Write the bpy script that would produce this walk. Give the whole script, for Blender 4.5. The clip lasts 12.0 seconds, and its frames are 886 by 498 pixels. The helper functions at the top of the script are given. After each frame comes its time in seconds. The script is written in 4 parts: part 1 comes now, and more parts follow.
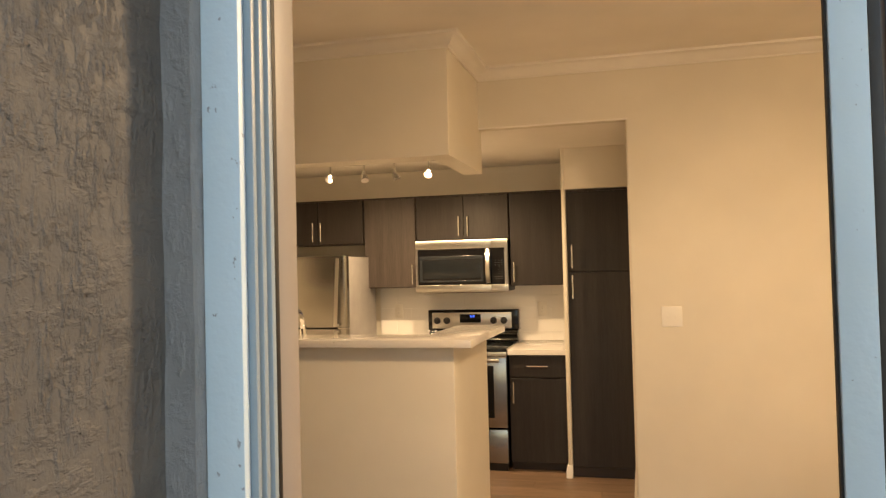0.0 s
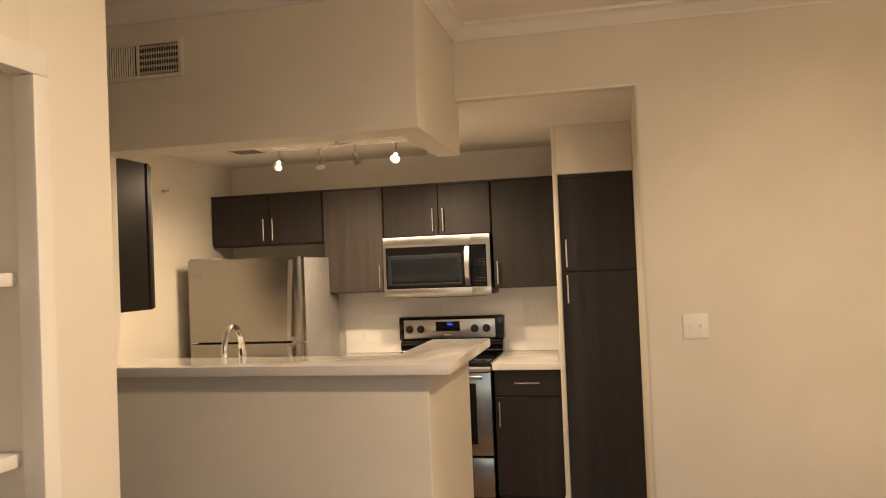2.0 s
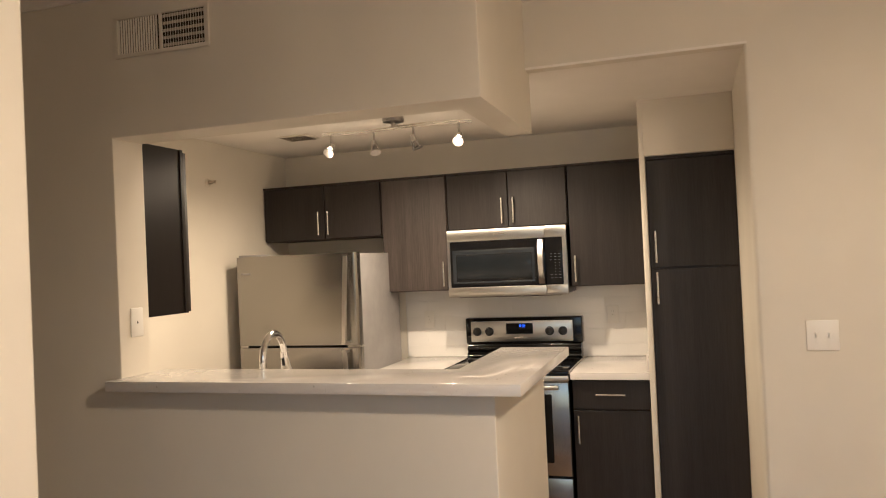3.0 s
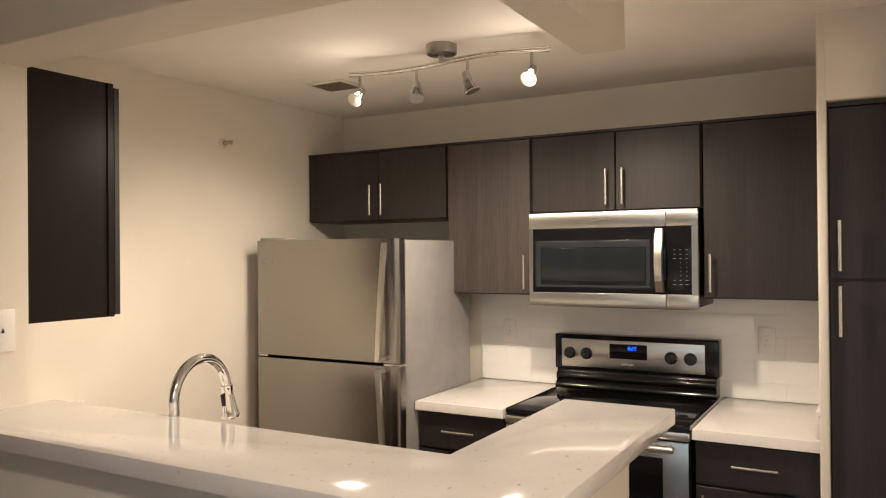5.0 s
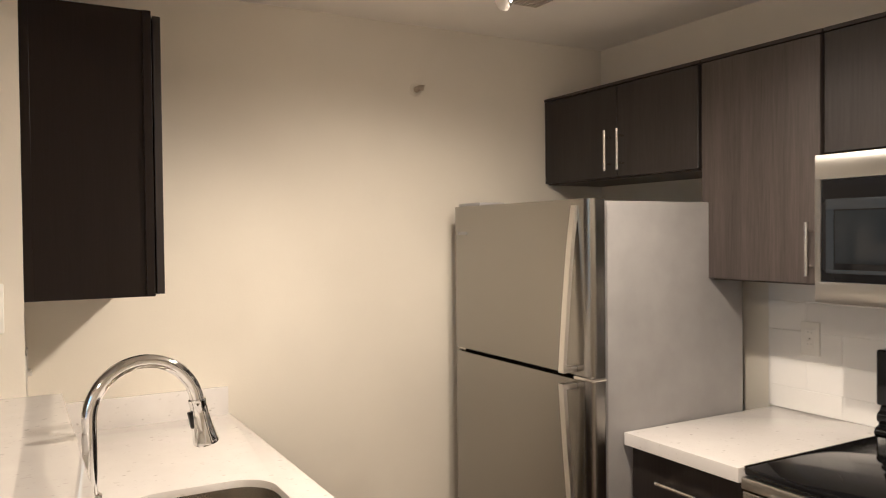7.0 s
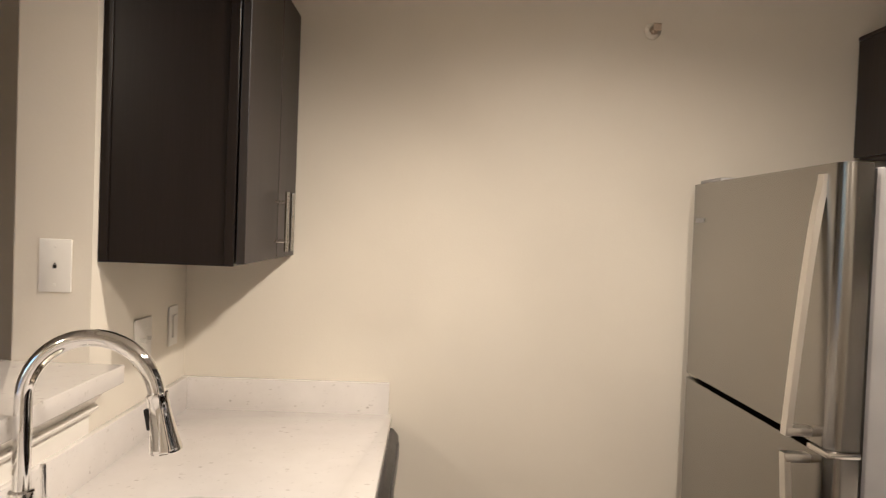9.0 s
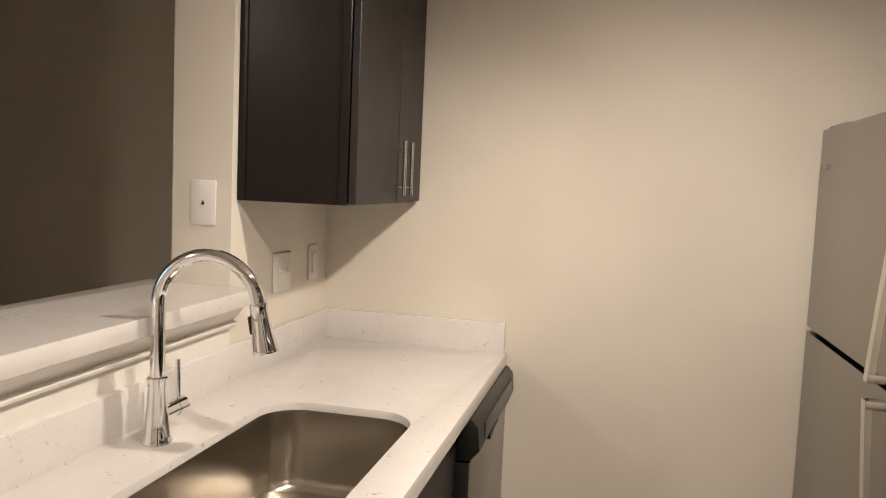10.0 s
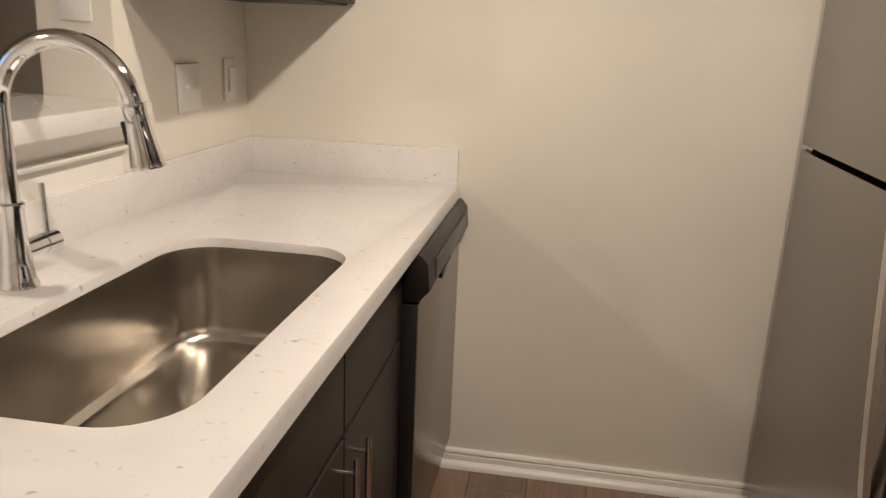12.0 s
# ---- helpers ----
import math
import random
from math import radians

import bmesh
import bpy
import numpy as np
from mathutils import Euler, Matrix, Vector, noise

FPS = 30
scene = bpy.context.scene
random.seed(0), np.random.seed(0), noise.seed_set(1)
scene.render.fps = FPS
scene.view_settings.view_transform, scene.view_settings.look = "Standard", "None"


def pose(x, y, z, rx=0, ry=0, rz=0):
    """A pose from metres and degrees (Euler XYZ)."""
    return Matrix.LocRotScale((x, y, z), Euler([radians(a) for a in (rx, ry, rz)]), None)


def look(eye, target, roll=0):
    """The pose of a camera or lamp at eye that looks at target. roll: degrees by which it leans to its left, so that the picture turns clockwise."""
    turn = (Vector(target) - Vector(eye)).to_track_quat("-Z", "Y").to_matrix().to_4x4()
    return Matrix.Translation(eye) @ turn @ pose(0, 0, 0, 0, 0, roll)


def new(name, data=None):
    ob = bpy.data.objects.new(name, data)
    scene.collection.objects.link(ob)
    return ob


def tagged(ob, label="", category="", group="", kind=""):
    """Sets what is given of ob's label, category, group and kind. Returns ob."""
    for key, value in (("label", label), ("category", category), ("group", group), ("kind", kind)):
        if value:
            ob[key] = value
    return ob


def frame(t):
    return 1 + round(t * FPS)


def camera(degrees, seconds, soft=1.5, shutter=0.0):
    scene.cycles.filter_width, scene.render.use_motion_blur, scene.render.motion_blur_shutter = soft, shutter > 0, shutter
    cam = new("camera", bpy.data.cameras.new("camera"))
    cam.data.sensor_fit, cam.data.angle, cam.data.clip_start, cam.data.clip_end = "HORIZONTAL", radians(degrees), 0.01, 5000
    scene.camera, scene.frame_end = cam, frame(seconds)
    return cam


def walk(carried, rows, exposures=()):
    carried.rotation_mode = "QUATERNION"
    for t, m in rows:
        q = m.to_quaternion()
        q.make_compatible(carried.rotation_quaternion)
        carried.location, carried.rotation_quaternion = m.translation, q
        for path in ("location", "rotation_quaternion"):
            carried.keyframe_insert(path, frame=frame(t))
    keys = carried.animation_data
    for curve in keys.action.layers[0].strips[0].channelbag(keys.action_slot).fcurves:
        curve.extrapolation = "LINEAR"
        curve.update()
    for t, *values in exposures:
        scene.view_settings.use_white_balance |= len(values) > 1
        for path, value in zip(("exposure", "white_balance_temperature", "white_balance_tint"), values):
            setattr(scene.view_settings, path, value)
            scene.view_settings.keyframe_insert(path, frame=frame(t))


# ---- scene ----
cam = camera(60.0, 12.0, 1.1, 0.2)
PATH = [
    (0, (0.094, 0.015, 1.529), (-0.402, 1.952, 1.582), -1.4),
    (0.5, (0.076, 0.097, 1.523), (-0.299, 2.062, 1.531), -1.7),
    (1, (0.043, 0.3, 1.538), (-0.355, 2.26, 1.546), -1.5),
    (1.5, (-0.021, 0.568, 1.553), (-0.465, 2.517, 1.585), -1.3),
    (2, (-0.098, 0.864, 1.561), (-0.532, 2.816, 1.602), -2.3),
    (2.5, (-0.127, 1.119, 1.583), (-0.658, 3.047, 1.627), -2.4),
    (3, (-0.2, 1.389, 1.577), (-0.817, 3.291, 1.608), -2.6),
    (5, (-0.278, 2.75, 1.589), (-1.261, 4.492, 1.598), -0.5),
    (5.5, (-0.253, 3.1, 1.588), (-1.391, 4.745, 1.597), -0.2),
    (6, (-0.279, 3.44, 1.571), (-1.58, 4.959, 1.589), -0.3),
    (6.5, (-0.272, 3.752, 1.563), (-1.817, 5.022, 1.555), -1.5),
    (7, (-0.279, 4.052, 1.551), (-2.023, 5.03, 1.51), -0.6),
    (9, (-0.669, 4.817, 1.498), (-2.668, 4.855, 1.444), 2.2),
    (9.5, (-0.649, 4.971, 1.472), (-2.62, 4.655, 1.345), 2.6),
    (10, (-0.562, 5.061, 1.46), (-2.504, 4.614, 1.29), 2.5),
    (10.5, (-0.55, 5.076, 1.42), (-2.482, 4.619, 1.177), 2.3),
    (11, (-0.579, 5.081, 1.394), (-2.494, 4.611, 1.062), 2.8),
    (11.5, (-0.689, 5.069, 1.375), (-2.593, 4.605, 0.974), 2.5),
    (12, (-0.871, 5.017, 1.327), (-2.774, 4.72, 0.789), 2.4),
]
EXPOSURES = [(0.0, 0.36, 6300, 10), (1.0, 0.24, 6300, 10), (2.0, 0.11, 5450, 10), (3.0, 0.20, 4900, 10), (5.0, 0.17, 4650, 10),
             (7.0, 0.06, 4480, 10), (9.0, -0.14, 4430, 10), (12.0, -0.38, 4430, 10)]
walk(cam, [(t, look(eye, target, roll)) for t, eye, target, roll in PATH], EXPOSURES)

# ---- world and light ----
world = bpy.data.worlds.new("world")
scene.world = world
world.use_nodes = True
wn = world.node_tree.nodes
sky = wn.new("ShaderNodeTexSky")
sky.sky_type, sky.sun_disc = "NISHITA", False
sky.sun_elevation, sky.sun_rotation = radians(30), radians(0)
wn["Background"].inputs["Strength"].default_value = 0.34
sky.ozone_density, sky.dust_density = 0.5, 2.0
haze = wn.new("ShaderNodeMix")
haze.data_type, haze.blend_type = "RGBA", "MULTIPLY"
haze.inputs[0].default_value = 1.0
haze.inputs[7].default_value = (1.18, 1.0, 0.80, 1)
world.node_tree.links.new(sky.outputs["Color"], haze.inputs[6])
world.node_tree.links.new(haze.outputs[2], wn["Background"].inputs["Color"])

sun_data = bpy.data.lights.new("sun", "SUN")
sun_data.energy, sun_data.angle, sun_data.color = 1.0, radians(20), (1.0, 0.95, 0.88)
sun_ob = new("sun", sun_data)
sun_ob.matrix_world = look((0.0, 10.0, 5.8), (0, 0, 0))

WARM = (1.0, 0.66, 0.34)


def lamp_point(name, place, watts, radius):
    data = bpy.data.lights.new(name, "POINT")
    data.energy, data.color, data.shadow_soft_size = watts, WARM, radius
    ob = new(name, data)
    ob.location = place
    return ob


def lamp_spot(name, place, target, watts, radius, angle, blend):
    data = bpy.data.lights.new(name, "SPOT")
    data.energy, data.color, data.shadow_soft_size = watts, WARM, radius
    data.spot_size, data.spot_blend = radians(angle), blend
    ob = new(name, data)
    ob.matrix_world = look(place, target)
    return ob


lamp_spot("track_light_glow", (-2.10, 5.275, 2.19), (-2.12, 5.25, 0.7), 44, 0.03, 177, 0.7)
lamp_spot("track_light_beam", (-2.10, 5.275, 2.19), (-2.42, 4.25, 0.9), 46, 0.03, 104, 0.9)
lamp_spot("track_light_glow", (-1.352, 5.265, 2.19), (-1.33, 5.30, 0.7), 76, 0.03, 177, 0.7)
lamp_point("track_light_spill", (-2.10, 5.265, 2.13), 1.6, 0.05)
lamp_point("track_light_spill", (-1.352, 5.255, 2.13), 1.6, 0.05)
lamp_spot("living_lamp_glow", (0.85, 2.32, 2.68), (0.80, 2.38, 0.0), 152, 0.09, 175, 0.7)
lamp_point("living_lamp_spill", (0.85, 2.32, 2.64), 26, 0.10)

# ---- materials ----


def mat_new(name):
    m = bpy.data.materials.new(name)
    m.use_nodes = True
    nt = m.node_tree
    return m, nt, nt.nodes["Principled BSDF"]


def add_node(nt, kind, **values):
    n = nt.nodes.new(kind)
    for k, v in values.items():
        n.inputs[k].default_value = v
    return n


def coords(nt, scale=(1, 1, 1)):
    tc = nt.nodes.new("ShaderNodeTexCoord")
    mp = nt.nodes.new("ShaderNodeMapping")
    mp.inputs["Scale"].default_value = scale
    nt.links.new(tc.outputs["Object"], mp.inputs["Vector"])
    return mp.outputs["Vector"]


def noise_of(nt, vec, scale, detail=3.0, rough=0.5):
    n = add_node(nt, "ShaderNodeTexNoise", Scale=scale, Detail=detail, Roughness=rough)
    nt.links.new(vec, n.inputs["Vector"])
    return n.outputs["Fac"]


def ramp(nt, fac, stops):
    r = nt.nodes.new("ShaderNodeValToRGB")
    while len(r.color_ramp.elements) < len(stops):
        r.color_ramp.elements.new(0.5)
    for e, (p, c) in zip(r.color_ramp.elements, stops):
        e.position, e.color = p, (*c, 1)
    nt.links.new(fac, r.inputs["Fac"])
    return r.outputs["Color"]


def mixed(nt, a, b, fac, mode="MIX"):
    m = nt.nodes.new("ShaderNodeMix")
    m.data_type, m.blend_type = "RGBA", mode
    for v, key in ((fac, 0), (a, 6), (b, 7)):
        if hasattr(v, "is_output"):
            nt.links.new(v, m.inputs[key])
        else:
            m.inputs[key].default_value = v if key == 0 else (*v, 1)
    return m.outputs[2]


def bumped(nt, bsdf, height, strength, distance):
    b = add_node(nt, "ShaderNodeBump", Strength=strength, Distance=distance)
    nt.links.new(height, b.inputs["Height"])
    nt.links.new(b.outputs["Normal"], bsdf.inputs["Normal"])


def times(c, k):
    return tuple(min(1.0, v * k) for v in c)


def paint(name, color, rough=0.6, peel=140.0, strength=0.12, vary=0.05, dist=0.002, chips=None):
    """Rolled wall paint with a fine orange-peel relief and slow tonal drift."""
    m, nt, b = mat_new(name)
    v = coords(nt)
    slow = noise_of(nt, v, 1.7, 4)
    c = ramp(nt, slow, [(0.3, times(color, 1 - vary)), (0.7, times(color, 1 + vary))])
    if chips:
        c = mixed(nt, c, chips, ramp(nt, noise_of(nt, coords(nt, (1, 1, 0.6)), 62, 4, 0.6), [(0.675, (0, 0, 0)), (0.70, (1, 1, 1))]))
    nt.links.new(c, b.inputs["Base Color"])
    b.inputs["Roughness"].default_value = rough
    bumped(nt, b, noise_of(nt, v, peel, 2), strength, dist)
    return m


def metal(name, color, rough, stretch=(3, 3, 3), grain=0.0, fine=60.0, aniso=0.0, turn=0.25, axis="X"):
    m, nt, b = mat_new(name)
    b.inputs["Metallic"].default_value = 1.0
    if aniso:
        tan = nt.nodes.new("ShaderNodeTangent")
        tan.direction_type, tan.axis = "RADIAL", axis
        b.inputs["Anisotropic"].default_value = aniso
        b.inputs["Anisotropic Rotation"].default_value = turn
        nt.links.new(tan.outputs["Tangent"], b.inputs["Tangent"])
    b.inputs["Base Color"].default_value = (*color, 1)
    v = coords(nt, stretch)
    n = noise_of(nt, v, fine, 4)
    mr = add_node(nt, "ShaderNodeMapRange", **{"To Min": max(0.02, rough - grain), "To Max": rough + grain})
    nt.links.new(n, mr.inputs["Value"])
    nt.links.new(mr.outputs["Result"], b.inputs["Roughness"])
    return m


def plain(name, color, rough, coat=0.0, vary=0.08):
    m, nt, b = mat_new(name)
    v = coords(nt)
    c = ramp(nt, noise_of(nt, v, 9, 4), [(0.3, times(color, 1 - vary)), (0.7, times(color, 1 + vary))])
    nt.links.new(c, b.inputs["Base Color"])
    mr = add_node(nt, "ShaderNodeMapRange", **{"To Min": rough * 0.85, "To Max": rough * 1.2})
    nt.links.new(noise_of(nt, v, 40, 3), mr.inputs["Value"])
    nt.links.new(mr.outputs["Result"], b.inputs["Roughness"])
    b.inputs["Coat Weight"].default_value = coat
    return m


def laminate(name, dark, light, rough=0.40, spec=0.3):
    """Dark wood-grain laminate, grain running upright, each panel a little different."""
    m, nt, b = mat_new(name)
    v = coords(nt, (1, 1, 0.035))
    fine = noise_of(nt, v, 230, 5, 0.65)
    broad = noise_of(nt, v, 26, 3)
    g = ramp(nt, fine, [(0.32, dark), (0.68, light)])
    g2 = ramp(nt, broad, [(0.35, times(dark, 1.1)), (0.65, times(light, 1.0))])
    c = mixed(nt, g, g2, 0.4)
    info = nt.nodes.new("ShaderNodeObjectInfo")
    mr = add_node(nt, "ShaderNodeMapRange", **{"To Min": 0.9, "To Max": 1.12})
    nt.links.new(info.outputs["Random"], mr.inputs["Value"])
    hsv = nt.nodes.new("ShaderNodeHueSaturation")
    nt.links.new(mr.outputs["Result"], hsv.inputs["Value"])
    nt.links.new(c, hsv.inputs["Color"])
    nt.links.new(hsv.outputs["Color"], b.inputs["Base Color"])
    b.inputs["Roughness"].default_value = rough
    b.inputs["Specular IOR Level"].default_value = spec
    bumped(nt, b, fine, 0.08, 0.0006)
    return m


def quartz(name):
    """White quartz with small irregular grey-beige chips of two sizes."""
    m, nt, b = mat_new(name)
    v = coords(nt)
    base = ramp(nt, noise_of(nt, v, 14, 4), [(0.3, (0.72, 0.692, 0.665)), (0.7, (0.755, 0.728, 0.702))])
    masks = []
    for size, lo, hi, few, dim in ((60.0, 0.20, 0.28, 0.59, 0.74), (96.0, 0.20, 0.30, 0.565, 0.36), (170.0, 0.16, 0.24, 0.62, 0.4)):
        vo = add_node(nt, "ShaderNodeTexVoronoi", Scale=size, Randomness=1.0)
        nt.links.new(coords(nt, (1.0, 0.55, 1.0)), vo.inputs["Vector"])
        dots = ramp(nt, vo.outputs["Distance"], [(lo, (dim, dim, dim)), (hi, (0, 0, 0))])
        pick = ramp(nt, noise_of(nt, v, size * 0.45, 2), [(few, (0, 0, 0)), (few + 0.06, (1, 1, 1))])
        masks.append(mixed(nt, dots, pick, 1.0, "MULTIPLY"))
    masks = [mixed(nt, masks[0], masks[2], 1.0, "LIGHTEN"), masks[1]]
    mask = mixed(nt, masks[0], masks[1], 1.0, "LIGHTEN")
    tone = ramp(nt, noise_of(nt, v, 60, 1), [(0.4, (0.36, 0.33, 0.30)), (0.6, (0.60, 0.57, 0.54))])
    nt.links.new(mixed(nt, base, tone, mask), b.inputs["Base Color"])
    b.inputs["Roughness"].default_value = 0.065
    return m


def wood_floor(name):
    m, nt, b = mat_new(name)
    info = nt.nodes.new("ShaderNodeObjectInfo")
    tc = nt.nodes.new("ShaderNodeTexCoord")
    off = nt.nodes.new("ShaderNodeVectorMath")
    off.operation = "ADD"
    sc = nt.nodes.new("ShaderNodeVectorMath")
    sc.operation = "SCALE"
    sc.inputs[0].default_value = (13.0, 7.0, 5.0)
    nt.links.new(info.outputs["Random"], sc.inputs["Scale"])
    nt.links.new(tc.outputs["Object"], off.inputs[0])
    nt.links.new(sc.outputs["Vector"], off.inputs[1])
    mp = nt.nodes.new("ShaderNodeMapping")
    mp.inputs["Scale"].default_value = (0.12, 1, 1)
    nt.links.new(off.outputs["Vector"], mp.inputs["Vector"])
    fine = noise_of(nt, mp.outputs["Vector"], 95, 5, 0.6)
    broad = noise_of(nt, mp.outputs["Vector"], 14, 3)
    c = mixed(nt, ramp(nt, fine, [(0.3, (0.125, 0.08, 0.052)), (0.7, (0.28, 0.19, 0.127))]),
              ramp(nt, broad, [(0.3, (0.15, 0.098, 0.064)), (0.7, (0.29, 0.20, 0.135))]), 0.5)
    hsv = nt.nodes.new("ShaderNodeHueSaturation")
    mr = add_node(nt, "ShaderNodeMapRange", **{"To Min": 0.78, "To Max": 1.15})
    nt.links.new(info.outputs["Random"], mr.inputs["Value"])
    nt.links.new(mr.outputs["Result"], hsv.inputs["Value"])
    nt.links.new(c, hsv.inputs["Color"])
    nt.links.new(hsv.outputs["Color"], b.inputs["Base Color"])
    b.inputs["Roughness"].default_value = 0.42
    bumped(nt, b, fine, 0.15, 0.001)
    return m


def stucco(name, color, relief=1.0):
    """Smooth trowelled stucco with patches of scars, thin upright ridges and small pits, slightly dirty."""
    m, nt, b = mat_new(name)
    v = coords(nt)
    c = ramp(nt, noise_of(nt, v, 4, 6, 0.6), [(0.3, times(color, 0.86)), (0.7, times(color, 1.12))])
    patch = ramp(nt, noise_of(nt, v, 9, 4), [(0.36, (0.12, 0.12, 0.12)), (0.66, (1, 1, 1))])
    scar = ramp(nt, noise_of(nt, coords(nt, (1, 1, 0.38)), 62, 5, 0.62), [(0.47, (0, 0, 0)), (0.72, (1, 1, 1))])
    cut = ramp(nt, noise_of(nt, coords(nt, (1, 0.5, 1)), 40, 5, 0.6), [(0.5, (0, 0, 0)), (0.75, (1, 1, 1))])
    pits = ramp(nt, noise_of(nt, v, 40, 2), [(0.745, (0, 0, 0)), (0.77, (1, 1, 1))])
    ridges = mixed(nt, scar, patch, 1.0, "MULTIPLY")
    c = mixed(nt, c, times(color, 1.3), mixed(nt, ridges, (0.6, 0.6, 0.6), 1.0, "MULTIPLY"))
    c = mixed(nt, c, times(color, 0.45), pits)
    nt.links.new(c, b.inputs["Base Color"])
    b.inputs["Roughness"].default_value = 0.6
    wave = noise_of(nt, v, 12, 3)
    h = mixed(nt, ridges, cut, 0.35)
    h = mixed(nt, h, wave, 0.35)
    h = mixed(nt, h, noise_of(nt, v, 190, 3), 0.05)
    h = mixed(nt, h, (0, 0, 0), pits)
    bumped(nt, b, h, min(1.0, 0.5 * relief), 0.017)
    return m


def glass(name, tint=(0.95, 0.97, 0.97)):
    m, nt, b = mat_new(name)
    b.inputs["Base Color"].default_value = (*tint, 1)
    b.inputs["Roughness"].default_value = 0.0
    b.inputs["Transmission Weight"].default_value = 1.0
    b.inputs["IOR"].default_value = 1.45
    return m


def glowing(name, color, strength):
    m, nt, b = mat_new(name)
    b.inputs["Base Color"].default_value = (0.02, 0.02, 0.02, 1)
    b.inputs["Emission Color"].default_value = (*color, 1)
    b.inputs["Emission Strength"].default_value = strength
    return m


WALL = paint("wall_paint", (0.755, 0.71, 0.612), 0.55)
CEIL = paint("ceiling_paint", (0.88, 0.84, 0.77), 0.7, 90, 0.2)
TRIM = paint("trim_paint", (0.83, 0.80, 0.74), 0.35, 60, 0.05)
FRAMEWHITE = paint("frame_paint", (0.72, 0.84, 0.90), 0.4, 70, 0.35, 0.06, 0.003, (0.38, 0.42, 0.45))
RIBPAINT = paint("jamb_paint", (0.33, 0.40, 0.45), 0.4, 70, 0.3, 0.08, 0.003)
STUCCO = stucco("stucco", (0.142, 0.130, 0.113), 2.0)
STUCCO_BLUE = stucco("painted_stucco_edge", (0.30, 0.29, 0.28), 1.3)
CAB = laminate("cabinet_laminate", (0.0120, 0.0094, 0.0085), (0.0315, 0.0255, 0.0234), 0.46, 0.4)
# paler copy of the laminate, the track lamps' sheen put into its colour
CABSHEEN = laminate("cabinet_laminate_sheen", (0.030, 0.0237, 0.0205), (0.078, 0.063, 0.0555), 0.45, 0.45)
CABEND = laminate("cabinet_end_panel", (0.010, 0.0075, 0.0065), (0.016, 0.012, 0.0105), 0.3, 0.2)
CABEDGE = plain("cabinet_edge", (0.022, 0.014, 0.011), 0.4)
QUARTZ = quartz("quartz")
STEEL = metal("brushed_steel", (0.33, 0.315, 0.288), 0.24, (1, 1, 30), 0.02, 40, 0.7)
HANDLESTEEL = metal("handle_steel", (0.74, 0.715, 0.675), 0.3, (1, 1, 30), 0.02, 40)
STEEL_H = metal("brushed_steel_level", (0.60, 0.585, 0.55), 0.33, (1, 1, 30), 0.02, 40, 0.85, 0.25)
SINKSTEEL = metal("sink_steel", (0.60, 0.565, 0.50), 0.21, (4, 4, 4), 0.01, 3)
HEADMETAL = metal("lamp_metal", (0.42, 0.40, 0.375), 0.3)
NICKEL = metal("brushed_nickel", (0.70, 0.67, 0.62), 0.25, (30, 30, 2), 0.05, 30)
BRASS = metal("brass", (0.58, 0.50, 0.40), 0.38)
CHROME = metal("chrome", (0.82, 0.82, 0.82), 0.05)
GREYSIDE = plain("fridge_side", (0.30, 0.29, 0.285), 0.42)
BLACKGLASS = plain("black_glass", (0.008, 0.008, 0.009), 0.06)
BLACKGLASS.node_tree.nodes["Principled BSDF"].inputs["Specular IOR Level"].default_value = 0.2
BLACK = plain("black_plastic", (0.010, 0.0095, 0.0095), 0.35)
ENAMEL = plain("black_enamel", (0.006, 0.006, 0.006), 0.10)
ENAMEL.node_tree.nodes["Principled BSDF"].inputs["Specular IOR Level"].default_value = 0.35
WHITEPLASTIC = plain("white_plastic", (0.80, 0.78, 0.73), 0.32, 0.0, 0.02)
TILE = plain("white_tile", (0.82, 0.805, 0.775), 0.2, 0.2, 0.02)
GROUT = plain("grout", (0.78, 0.765, 0.735), 0.6)
FLOORWOOD = wood_floor("floor_wood")
SUBFLOOR = plain("subfloor", (0.06, 0.045, 0.035), 0.8)
CONCRETE = stucco("concrete", (0.30, 0.29, 0.28))
DARK = plain("dark_gap", (0.012, 0.011, 0.01), 0.6)
GLASS = glass("clear_glass")
BULB = glowing("bulb_glow", (1.0, 0.68, 0.36), 20.0)
DIGIT = glowing("clock_digits", (0.05, 0.14, 1.0), 2.6)

# ---- mesh helpers ----
ORIGIN = {}


def thing(name, base, label, category, group=""):
    ob = new(name)
    ob.empty_display_size = 0.1
    ob.location = base
    ORIGIN[ob] = Vector(base)
    return tagged(ob, label, category, group)


def part(name, bm, material, parent=None, label="", smooth=True):
    mesh = bpy.data.meshes.new(name)
    if parent is not None:
        bmesh.ops.translate(bm, verts=bm.verts, vec=-ORIGIN[parent])
    bmesh.ops.recalc_face_normals(bm, faces=bm.faces)
    bm.to_mesh(mesh)
    bm.free()
    mesh.materials.append(material)
    if smooth:
        mesh.shade_smooth()
        mesh.set_sharp_from_angle(angle=radians(35))
    ob = new(name, mesh)
    if parent is not None:
        ob.parent = parent
        ORIGIN[ob] = ORIGIN[parent]
    else:
        ORIGIN[ob] = Vector((0, 0, 0))
    if label:
        ob["label"] = label
    return ob


def struct(name, bm, material, label="", category=""):
    return tagged(part(name, bm, material), label, category, "", "structure")


